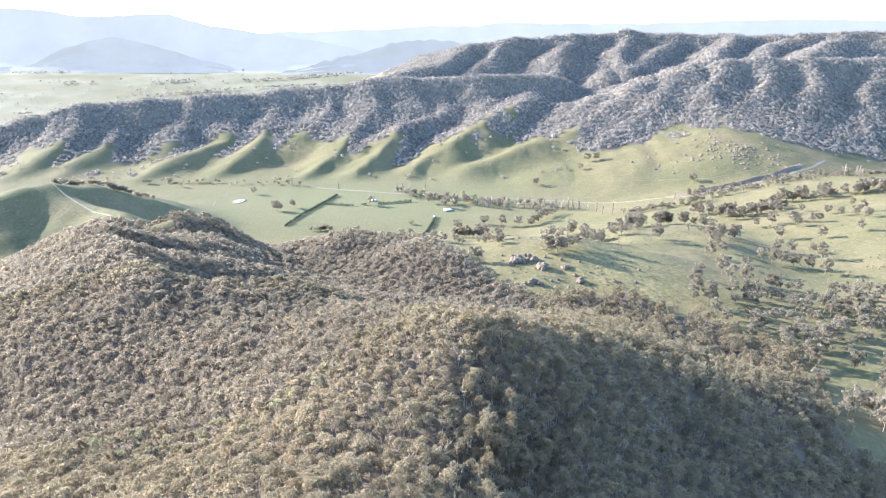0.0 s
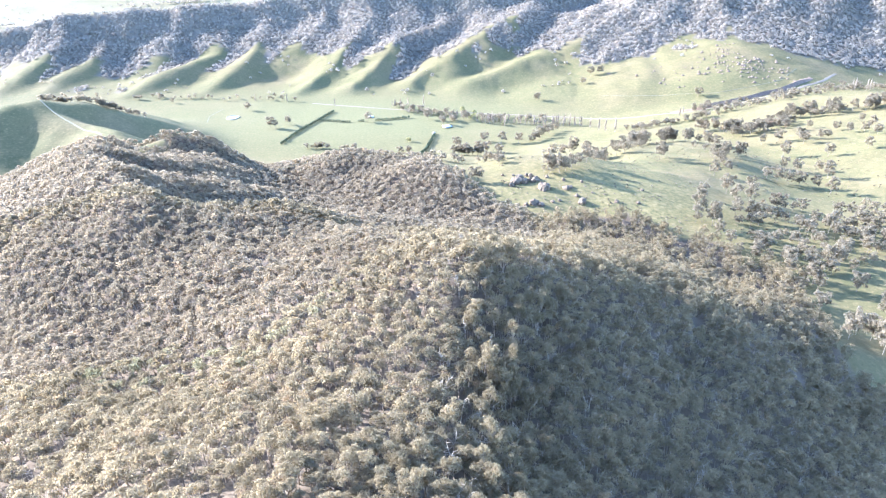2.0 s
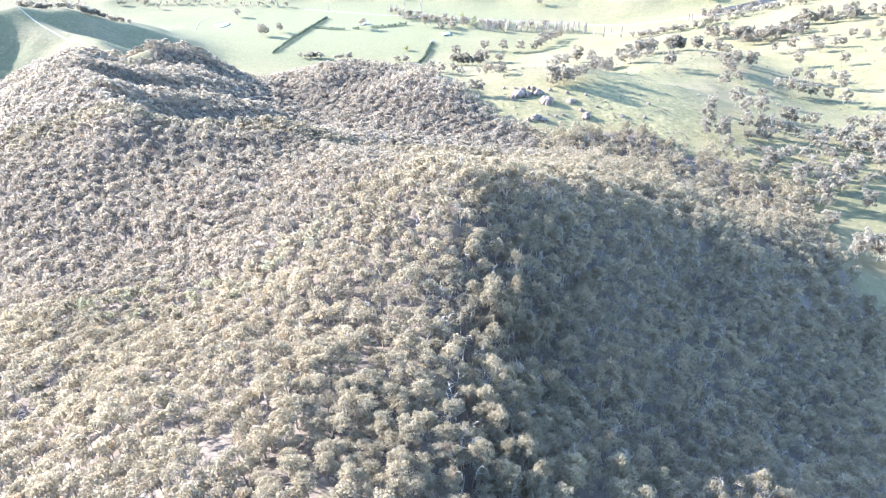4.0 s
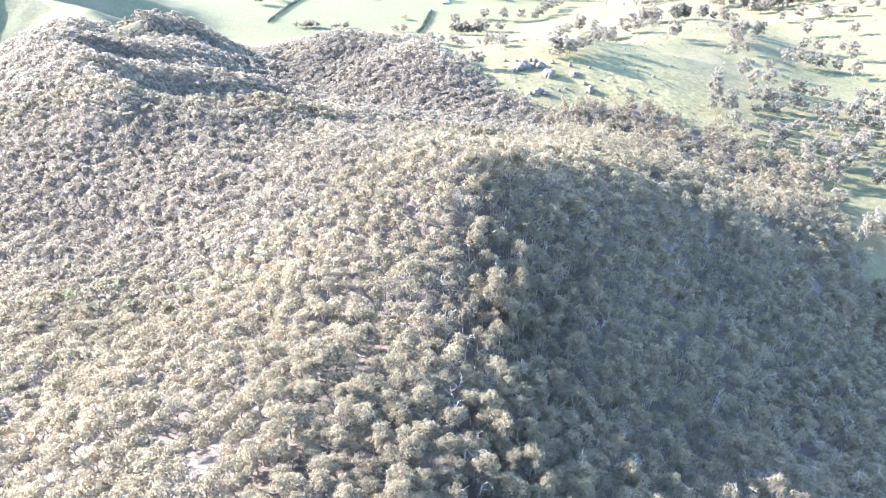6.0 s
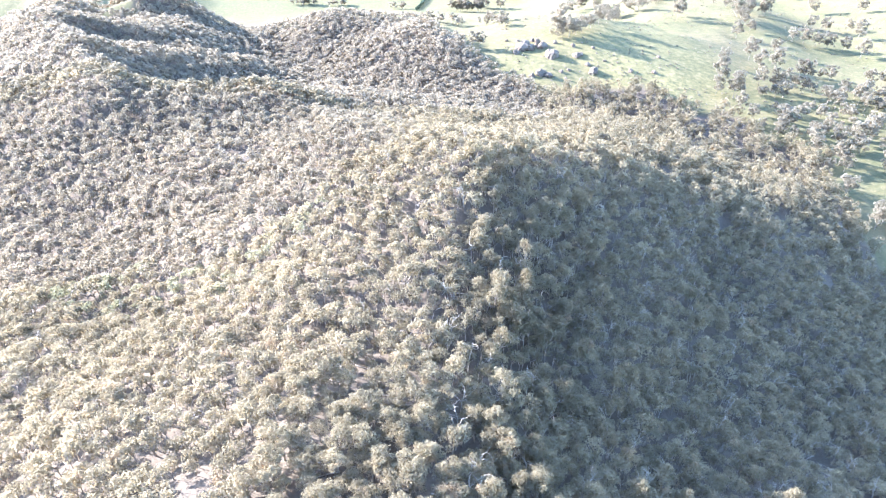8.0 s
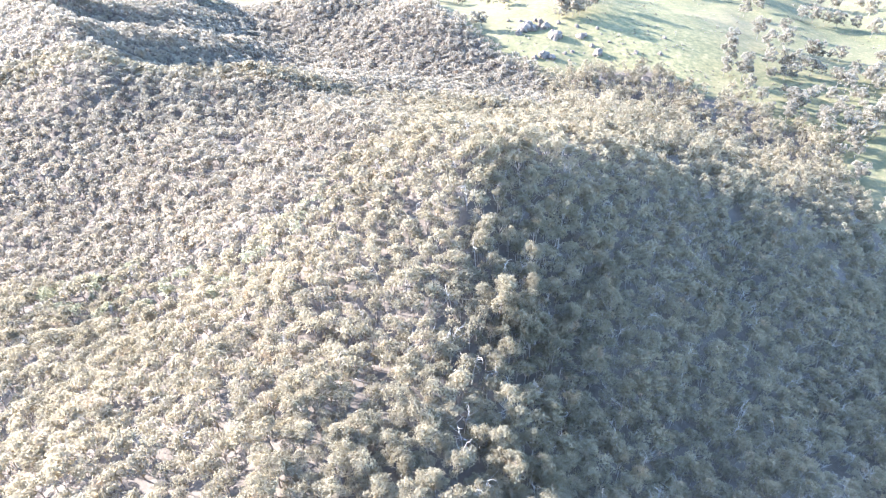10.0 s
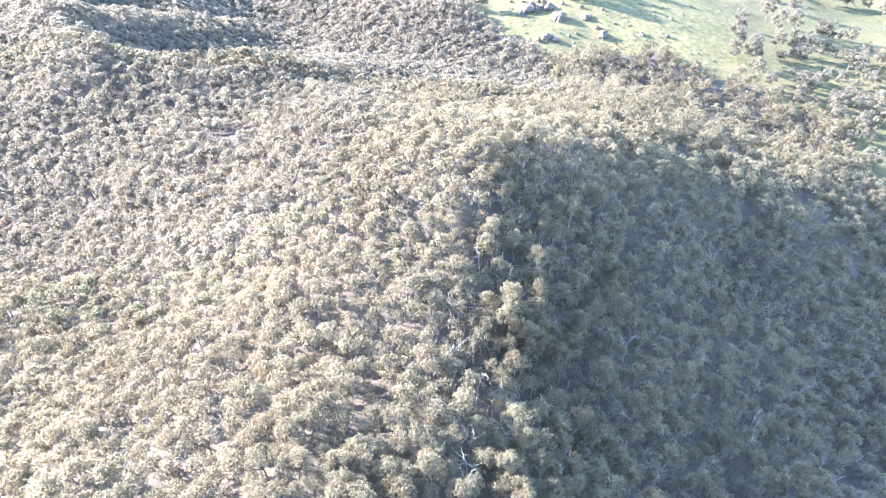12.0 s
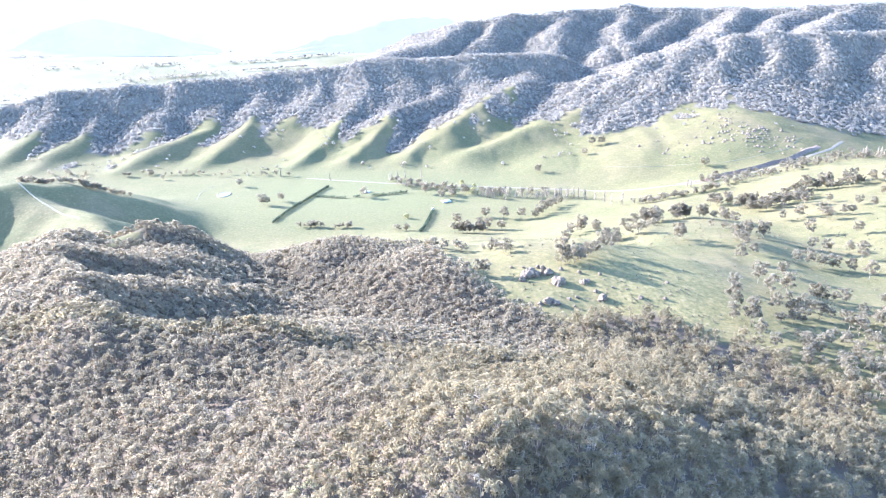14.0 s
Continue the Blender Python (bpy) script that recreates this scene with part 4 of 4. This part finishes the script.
BOULDERS = [(85, 788, 6), (76, 774, 3.6), (102, 802, 3), (105, 788, 4.2), (114, 766, 5.6), (141, 769, 4), (155, 740, 4.4), (151, 752, 2.6), (98, 725, 4.6), (105, 722, 3.4), (120, 734, 2.4),
            (129, 739, 2), (195, 742, 2.6), (221, 743, 2.4), (140, 788, 2.2), (162, 786, 1.8), (170, 760, 1.4), (81, 808, 1.8), (68, 811, 1.6), (89, 722, 3), (121, 796, 2.4)]
OUTCROP = [(88, 794, 5.2), (80, 782, 4.4), (92, 786, 4.8), (109, 790, 3.2), (118, 769, 3.6), (184, 758, 1.2), (123, 720, 1.5), (235, 782, 2.0), (146, 771, 2.6), (97, 806, 2.2), (100, 793, 2.6), (158, 742, 2.4)]
stones = [boulder(k) for k in range(6)]
for k, (x, y, r) in enumerate(BOULDERS + OUTCROP):
    m = pose(x, y, grounded(x, y) + 0.15 * r, rng.uniform(-12, 12), rng.uniform(-12, 12), rng.uniform(0, 360))
    ob = stones[k] if k < 6 else copy_thing(stones[k % 6], m)
    ob.matrix_basis = m
    ob.scale = (r * rng.uniform(0.9, 1.2), r * rng.uniform(0.9, 1.2), r * rng.uniform(0.9, 1.5))


def stone_field(name, places, size, label):
    """Many small stones in one mesh."""
    r = np.random.default_rng(5)
    base = np.array([(1, 0, 0), (0.3, 0.95, 0), (-0.8, 0.6, 0), (-0.8, -0.6, 0), (0.3, -0.95, 0), (0.35, 0.1, 0.8), (-0.3, -0.15, 0.7)])
    tri = np.array([(0, 1, 5), (1, 2, 5), (2, 6, 5), (2, 3, 6), (3, 4, 6), (4, 5, 6), (4, 0, 5)])
    vs = [np.array(p) + base * r.uniform(0.6, 1.4, (7, 3)) * size * r.uniform(0.4, 1.3) - (0, 0, 0.1) for p in places]
    f = (tri[None] + (np.arange(len(vs)) * 7)[:, None, None]).reshape(-1, 3)
    me = soup(name, np.concatenate(vs), f, np.zeros(len(f), int), [STONE])
    return tagged(new(name, me), label, "stones", kind="stuff")


r2 = np.random.default_rng(61)
strewn = np.concatenate([belt([(785, 2115), (830, 2020), (875, 1960), (930, 1950)], 150, 75, 65), np.c_[r2.normal(700, 85, 40), r2.normal(1985, 45, 40)]])
stone_field("stone_field", standing(strewn), 4.6, "grey stones strewn over the green hillside")
stone_field("knoll_stones", standing(np.c_[r2.normal(130, 55, 130), r2.normal(765, 38, 130)]), 0.9, "small brown stones and tussocks on the knoll")

# ---- dead wood ----


def dead_shape(h):
    """A dead gum: a bare pole whose limbs arch out near the top."""
    lean = rng.normal(0, 1.3, 2)
    pieces = [limb_mesh([(0, 0, -0.4), (lean[0] * 0.3, lean[1] * 0.3, h * 0.5), (lean[0], lean[1], h * 0.92)], (0.14, 0.10, 0.035), 4)]
    side = rng.uniform(0, 6.28)
    for k in range(9):
        u, a, l = rng.uniform(0.5, 0.95), side + rng.normal(0, 1.0), rng.uniform(1.2, 3.8)
        root = np.array((lean[0] * u * u, lean[1] * u * u, h * u * 0.92))
        way, bend = np.array((math.cos(a), math.sin(a), 0)), rng.normal(0, 0.4, 3)
        up = rng.uniform(-0.1, 0.5) * l
        pieces.append(limb_mesh([root, root + way * l * 0.4 + (0, 0, up * 0.8), root + (way + bend * 0.5) * l * 0.75 + (0, 0, up), root + (way + bend) * l + (0, 0, up * 0.8)], (0.075, 0.06, 0.04, 0.015), 3))
    return pieces


def dead_tree():
    tree = tagged(new("dead_tree"), "bare silver-white dead gum in the forest", "tree", "dead gums")
    pieces = dead_shape(rng.uniform(9.5, 11.5))
    part("trunk", pieces[0], PALE_BARK, tree)
    for b in pieces[1:]:
        part("branch", b, PALE_BARK, tree)
    return tree


r3 = np.random.default_rng(71)
d = np.c_[r3.uniform(15, 130, 46), r3.uniform(165, 330, 46)]
spread([dead_tree() for _ in range(5)], standing(d), 0.65, 1.0)
d = np.c_[np.r_[r3.uniform(-200, 10, 130), r3.uniform(0, 200, 560)], np.r_[r3.uniform(125, 470, 130), r3.uniform(135, 360, 560)]]
d = d[wooded(d[:, 0], d[:, 1])]
timber = [joined(dead_shape(10.5)) for _ in range(6)]
planted("dead_timber", [(v, f, np.zeros(len(f), int)) for v, f in timber], standing(d), [PALE_BARK], r3,
        "pale dead trees standing through the forest", "forest", 0.7, 1.2)


def fallen_log(x, y):
    a, l = rng.uniform(0, 6.28), rng.uniform(4, 9)
    pts = []
    for k in range(4):
        s = k / 3 * l
        px, py = x + s * math.cos(a + 0.05 * k), y + s * math.sin(a + 0.05 * k)
        pts.append((px, py, grounded(px, py) + 0.12))
    v, f = limb_mesh(pts, np.array((0.24, 0.2, 0.16, 0.08)), 6)
    return tagged(new("fallen_log", soup("fallen_log", v, f, np.zeros(len(f), int), [PALE_BARK])), "grey fallen log on the leaf litter", "log", "fallen logs")


for k in range(60):
    fallen_log(r3.uniform(-60, 30), r3.uniform(115, 280))

# ---- road, dams and farm ----
def strip(name, points, width, material, label, lift=0.35, step=9.0, category="road", side=0.0, rise=0.0):
    """A band laid over the ground along its points; rise: how far its middle stands up as a bank."""
    pts = np.array(points, float)
    run = np.r_[0, np.cumsum(np.hypot(*np.diff(pts, axis=0).T))]
    s = np.linspace(0, run[-1], max(2, int(run[-1] / step)))
    for _ in range(2):
        pts = np.c_[np.interp(s, run, pts[:, 0]), np.interp(s, run, pts[:, 1])]
        pts[1:-1] = (pts[:-2] + pts[2:] + 2 * pts[1:-1]) / 4
        run = np.r_[0, np.cumsum(np.hypot(*np.diff(pts, axis=0).T))]
        s = np.linspace(0, run[-1], len(s))
    t = np.gradient(pts, axis=0)
    t /= np.linalg.norm(t, axis=1)[:, None]
    n = np.c_[-t[:, 1], t[:, 0]]
    cols = []
    fade = np.clip(np.minimum(s, run[-1] - s) / (0.2 * run[-1]), 0, 1)
    for u in (-1, -0.5, 0, 0.5, 1):
        q = pts + n * (side + u * width / 2)
        z = ground_height(q[:, 0], q[:, 1]) + (lift if abs(u) < 1 else -0.4) + rise * (1 - abs(u)) * fade
        cols.append(np.c_[q, z])
    v = np.stack(cols, 1).reshape(-1, 3)
    f = np.array([(i * 5 + k, i * 5 + k + 1, i * 5 + k + 6, i * 5 + k + 5) for i in range(len(pts) - 1) for k in range(4)])
    me = bpy.data.meshes.new(name)
    me.from_pydata(v.tolist(), [], f.tolist())
    me.materials.append(material)
    return tagged(new(name, me), label, category, kind="structure")


ROAD = plain_mat("pale_gravel", (0.150, 0.124, 0.088), (0.215, 0.178, 0.128), 0.3)
EARTH = plain_mat("cut_earth", (0.12, 0.085, 0.06), (0.24, 0.17, 0.12), 0.2, 0.95, 0.8)
TRACK = plain_mat("worn_track", (0.13, 0.12, 0.072), (0.19, 0.172, 0.105), 0.3)
road_line = [(-400, 1972), (-159, 1905), (85, 1862), (316, 1815), (470, 1745), (618, 1690), (743, 1735), (879, 1812), (1041, 1928), (1110, 2000)]
strip("road", road_line, 11, ROAD, "pale gravel road along the foot of the hills")
strip("road_cutting", [(560, 1712), (640, 1700), (743, 1745), (879, 1822), (1020, 1925)], 20, EARTH, "dark earth bank of the road cutting", side=14, rise=8, category="bank")
strip("track_1", [(624, 1650), (743, 1700), (879, 1780), (1000, 1860)], 5, TRACK, "narrow farm track below the road", category="track")
strip("track_4", [(430, 1935), (502, 1903), (611, 1884), (720, 1849), (829, 1878), (912, 1908), (990, 1990)], 2.6, TRACK, "faint stock track across the green hillside", category="track")
strip("track_2", [(-841, 1390), (-774, 1338), (-709, 1288), (-651, 1240)], 4, TRACK, "pale stock track over the green hill", category="track")
strip("track_3", [(-640, 1760), (-655, 1830), (-640, 1900)], 4, TRACK, "pale farm track through the pasture", category="track")

WATER, wn_, wl_, wb = mat("farm_dam_water", 0.08)
wb.inputs["Base Color"].default_value = (0.30, 0.31, 0.28, 1)
wb.inputs["Specular IOR Level"].default_value = 0.5
bump(wn_, wl_, wb, noise_node(wn_, wl_, 0.8), 0.15, 0.05)


def dam(name, x, y, rx, ry, label):
    z = grounded(x, y) + 0.7
    ring = [(math.cos(a) * (1 + 0.08 * math.sin(3 * a)), math.sin(a)) for a in np.linspace(0, 2 * math.pi, 33)[:-1]]
    thing = tagged(new(name), label, "water", kind="structure")
    thing.location = (x, y, z)
    water = bpy.data.meshes.new("water_surface")
    water.from_pydata([(rx * a, ry * b, 0) for a, b in ring], [], [list(range(32))])
    water.materials.append(WATER)
    ob = new("water_surface", water)
    ob.parent = thing
    rows = [(0.98, -0.3), (1.06, 0.8), (1.18, 0.9), (1.5, -1.6)]
    v = [(rx * a * k, ry * b * k, h) for k, h in rows for a, b in ring]
    f = [(r * 32 + i, r * 32 + (i + 1) % 32, (r + 1) * 32 + (i + 1) % 32, (r + 1) * 32 + i) for r in range(3) for i in range(32)]
    bank = bpy.data.meshes.new("bank")
    bank.from_pydata(v, [], f)
    bank.materials.append(TRACK)
    ob = new("bank", bank)
    ob.parent = thing


dam("water_1", -587, 1813, 14, 19, "pale round farm dam in the pasture")
dam("water_2", 38, 1528, 8, 10, "small farm dam beside the gums")

WHITE_IRON = plain_mat("white_painted_iron", (0.70, 0.71, 0.72), (0.82, 0.82, 0.82), 0.5, 0.45, 0.1)
BOARD = plain_mat("weathered_board", (0.42, 0.39, 0.35), (0.60, 0.57, 0.52), 0.8)
GLASS, _, _, gb = mat("dark_window_glass", 0.1)
gb.inputs["Base Color"].default_value = (0.03, 0.035, 0.04, 1)


def box(x0, x1, y0, y1, z0, z1):
    v = np.array([(x, y, z) for z in (z0, z1) for y in (y0, y1) for x in (x0, x1)], float)
    f = np.array([(0, 2, 1), (1, 2, 3), (4, 5, 6), (5, 7, 6), (0, 1, 4), (1, 5, 4), (2, 6, 3), (3, 6, 7), (0, 4, 2), (2, 4, 6), (1, 3, 5), (3, 7, 5)])
    return v, f


def gable(l, w, z0, z1, over=0.6):
    v = np.array([(-l - over, -w - over, z0), (l + over, -w - over, z0), (l + over, w + over, z0), (-l - over, w + over, z0), (-l * 0.6, 0, z1), (l * 0.6, 0, z1)], float)
    lower = v - (0, 0, 0.18)
    f = [(0, 1, 5), (0, 5, 4), (2, 3, 4), (2, 4, 5), (1, 2, 5), (3, 0, 4)]
    f += [(b + 6, a + 6, c + 6) for a, b, c in f]
    f += [q for a, b in ((0, 1), (1, 2), (2, 3), (3, 0)) for q in ((a, a + 6, b), (b, a + 6, b + 6))]
    return np.concatenate([v, lower]), np.array(f)


def farmhouse(x, y, turn, l, w, name, label, category, windows=True):
    house = tagged(new(name), label, category)
    house.matrix_basis = pose(x, y, grounded(x, y) - 0.1, 0, 0, turn)
    part("wall", box(-l, l, -w, w, 0, 3.4), BOARD, house)
    part("roof", gable(l, w, 3.38, 6.2, 1.6 if windows else 0.5), WHITE_IRON, house, "white painted iron roof")
    if windows:
        part("chimney", box(l * 0.2, l * 0.2 + 0.9, 0.6, 1.4, 4.6, 7.0), STONE, house, "stone chimney")
        for k in (-0.7, -0.35, 0.35, 0.7):
            pane = part("window", box(k * l - 0.6, k * l + 0.6, -w - 0.06, -w + 0.04, 1.0, 2.4), GLASS, house)
            part("frame", joined([box(k * l - 0.75, k * l - 0.6, -w - 0.09, -w + 0.02, 0.9, 2.5), box(k * l + 0.6, k * l + 0.75, -w - 0.09, -w + 0.02, 0.9, 2.5)]), WHITE_IRON, pane)
        part("door", box(-0.5, 0.5, -w - 0.05, -w + 0.05, 0, 2.1), BARK, house)
        for k in np.linspace(-l - 1.3, l + 1.3, 6):
            part("verandah_post", box(k - 0.07, k + 0.07, -w - 1.4, -w - 1.26, 0, 3.3), WHITE_IRON, house)
    else:
        part("door", box(-1.4, 1.4, -w - 0.05, -w + 0.04, 0, 2.7), WHITE_IRON, house)
    return house


farmhouse(-6, 1723, 24, 9.5, 6.5, "farmhouse", "white-roofed timber farmhouse among trees in the valley", "house")
farmhouse(-212, 1818, 8, 7, 4.5, "shed", "white iron farm shed behind a hedge", "shed", False)
farmhouse(-38, 1660, 15, 3, 2.2, "shed", "small pale farm shed at the hedge's end", "shed", False)


# ---- scrub and tussocks on the pasture ----
def bush_shape(r):
    d = r.normal(size=(26, 3))
    d[:, 2] = np.abs(d[:, 2])
    d /= np.linalg.norm(d, axis=1)[:, None]
    v, f = leaf_tris(r, d * (1.3, 1.3, 1.0) * r.uniform(0.6, 1.05, (26, 1)), d + r.normal(size=(26, 3)) * 0.4, 0.6)
    return v, f, np.zeros(len(f), int)


r4 = np.random.default_rng(81)
b_ = np.concatenate([np.c_[r4.uniform(60, 700, 2600), r4.uniform(620, 1250, 2600)], np.c_[r4.normal(200, 90, 420), r4.normal(725, 60, 420)]])
b_ = b_[(fbm(b_[:, 0] / 35, b_[:, 1] / 35, 87, 3) > 0.02) & ~wooded(b_[:, 0], b_[:, 1])]
planted("pasture_scrub", [bush_shape(r4) for _ in range(6)], standing(b_), [PADDOCK_LEAF], r4, "low grey scrub and tussocks on the pasture", "scrub", 0.25, 1.1)
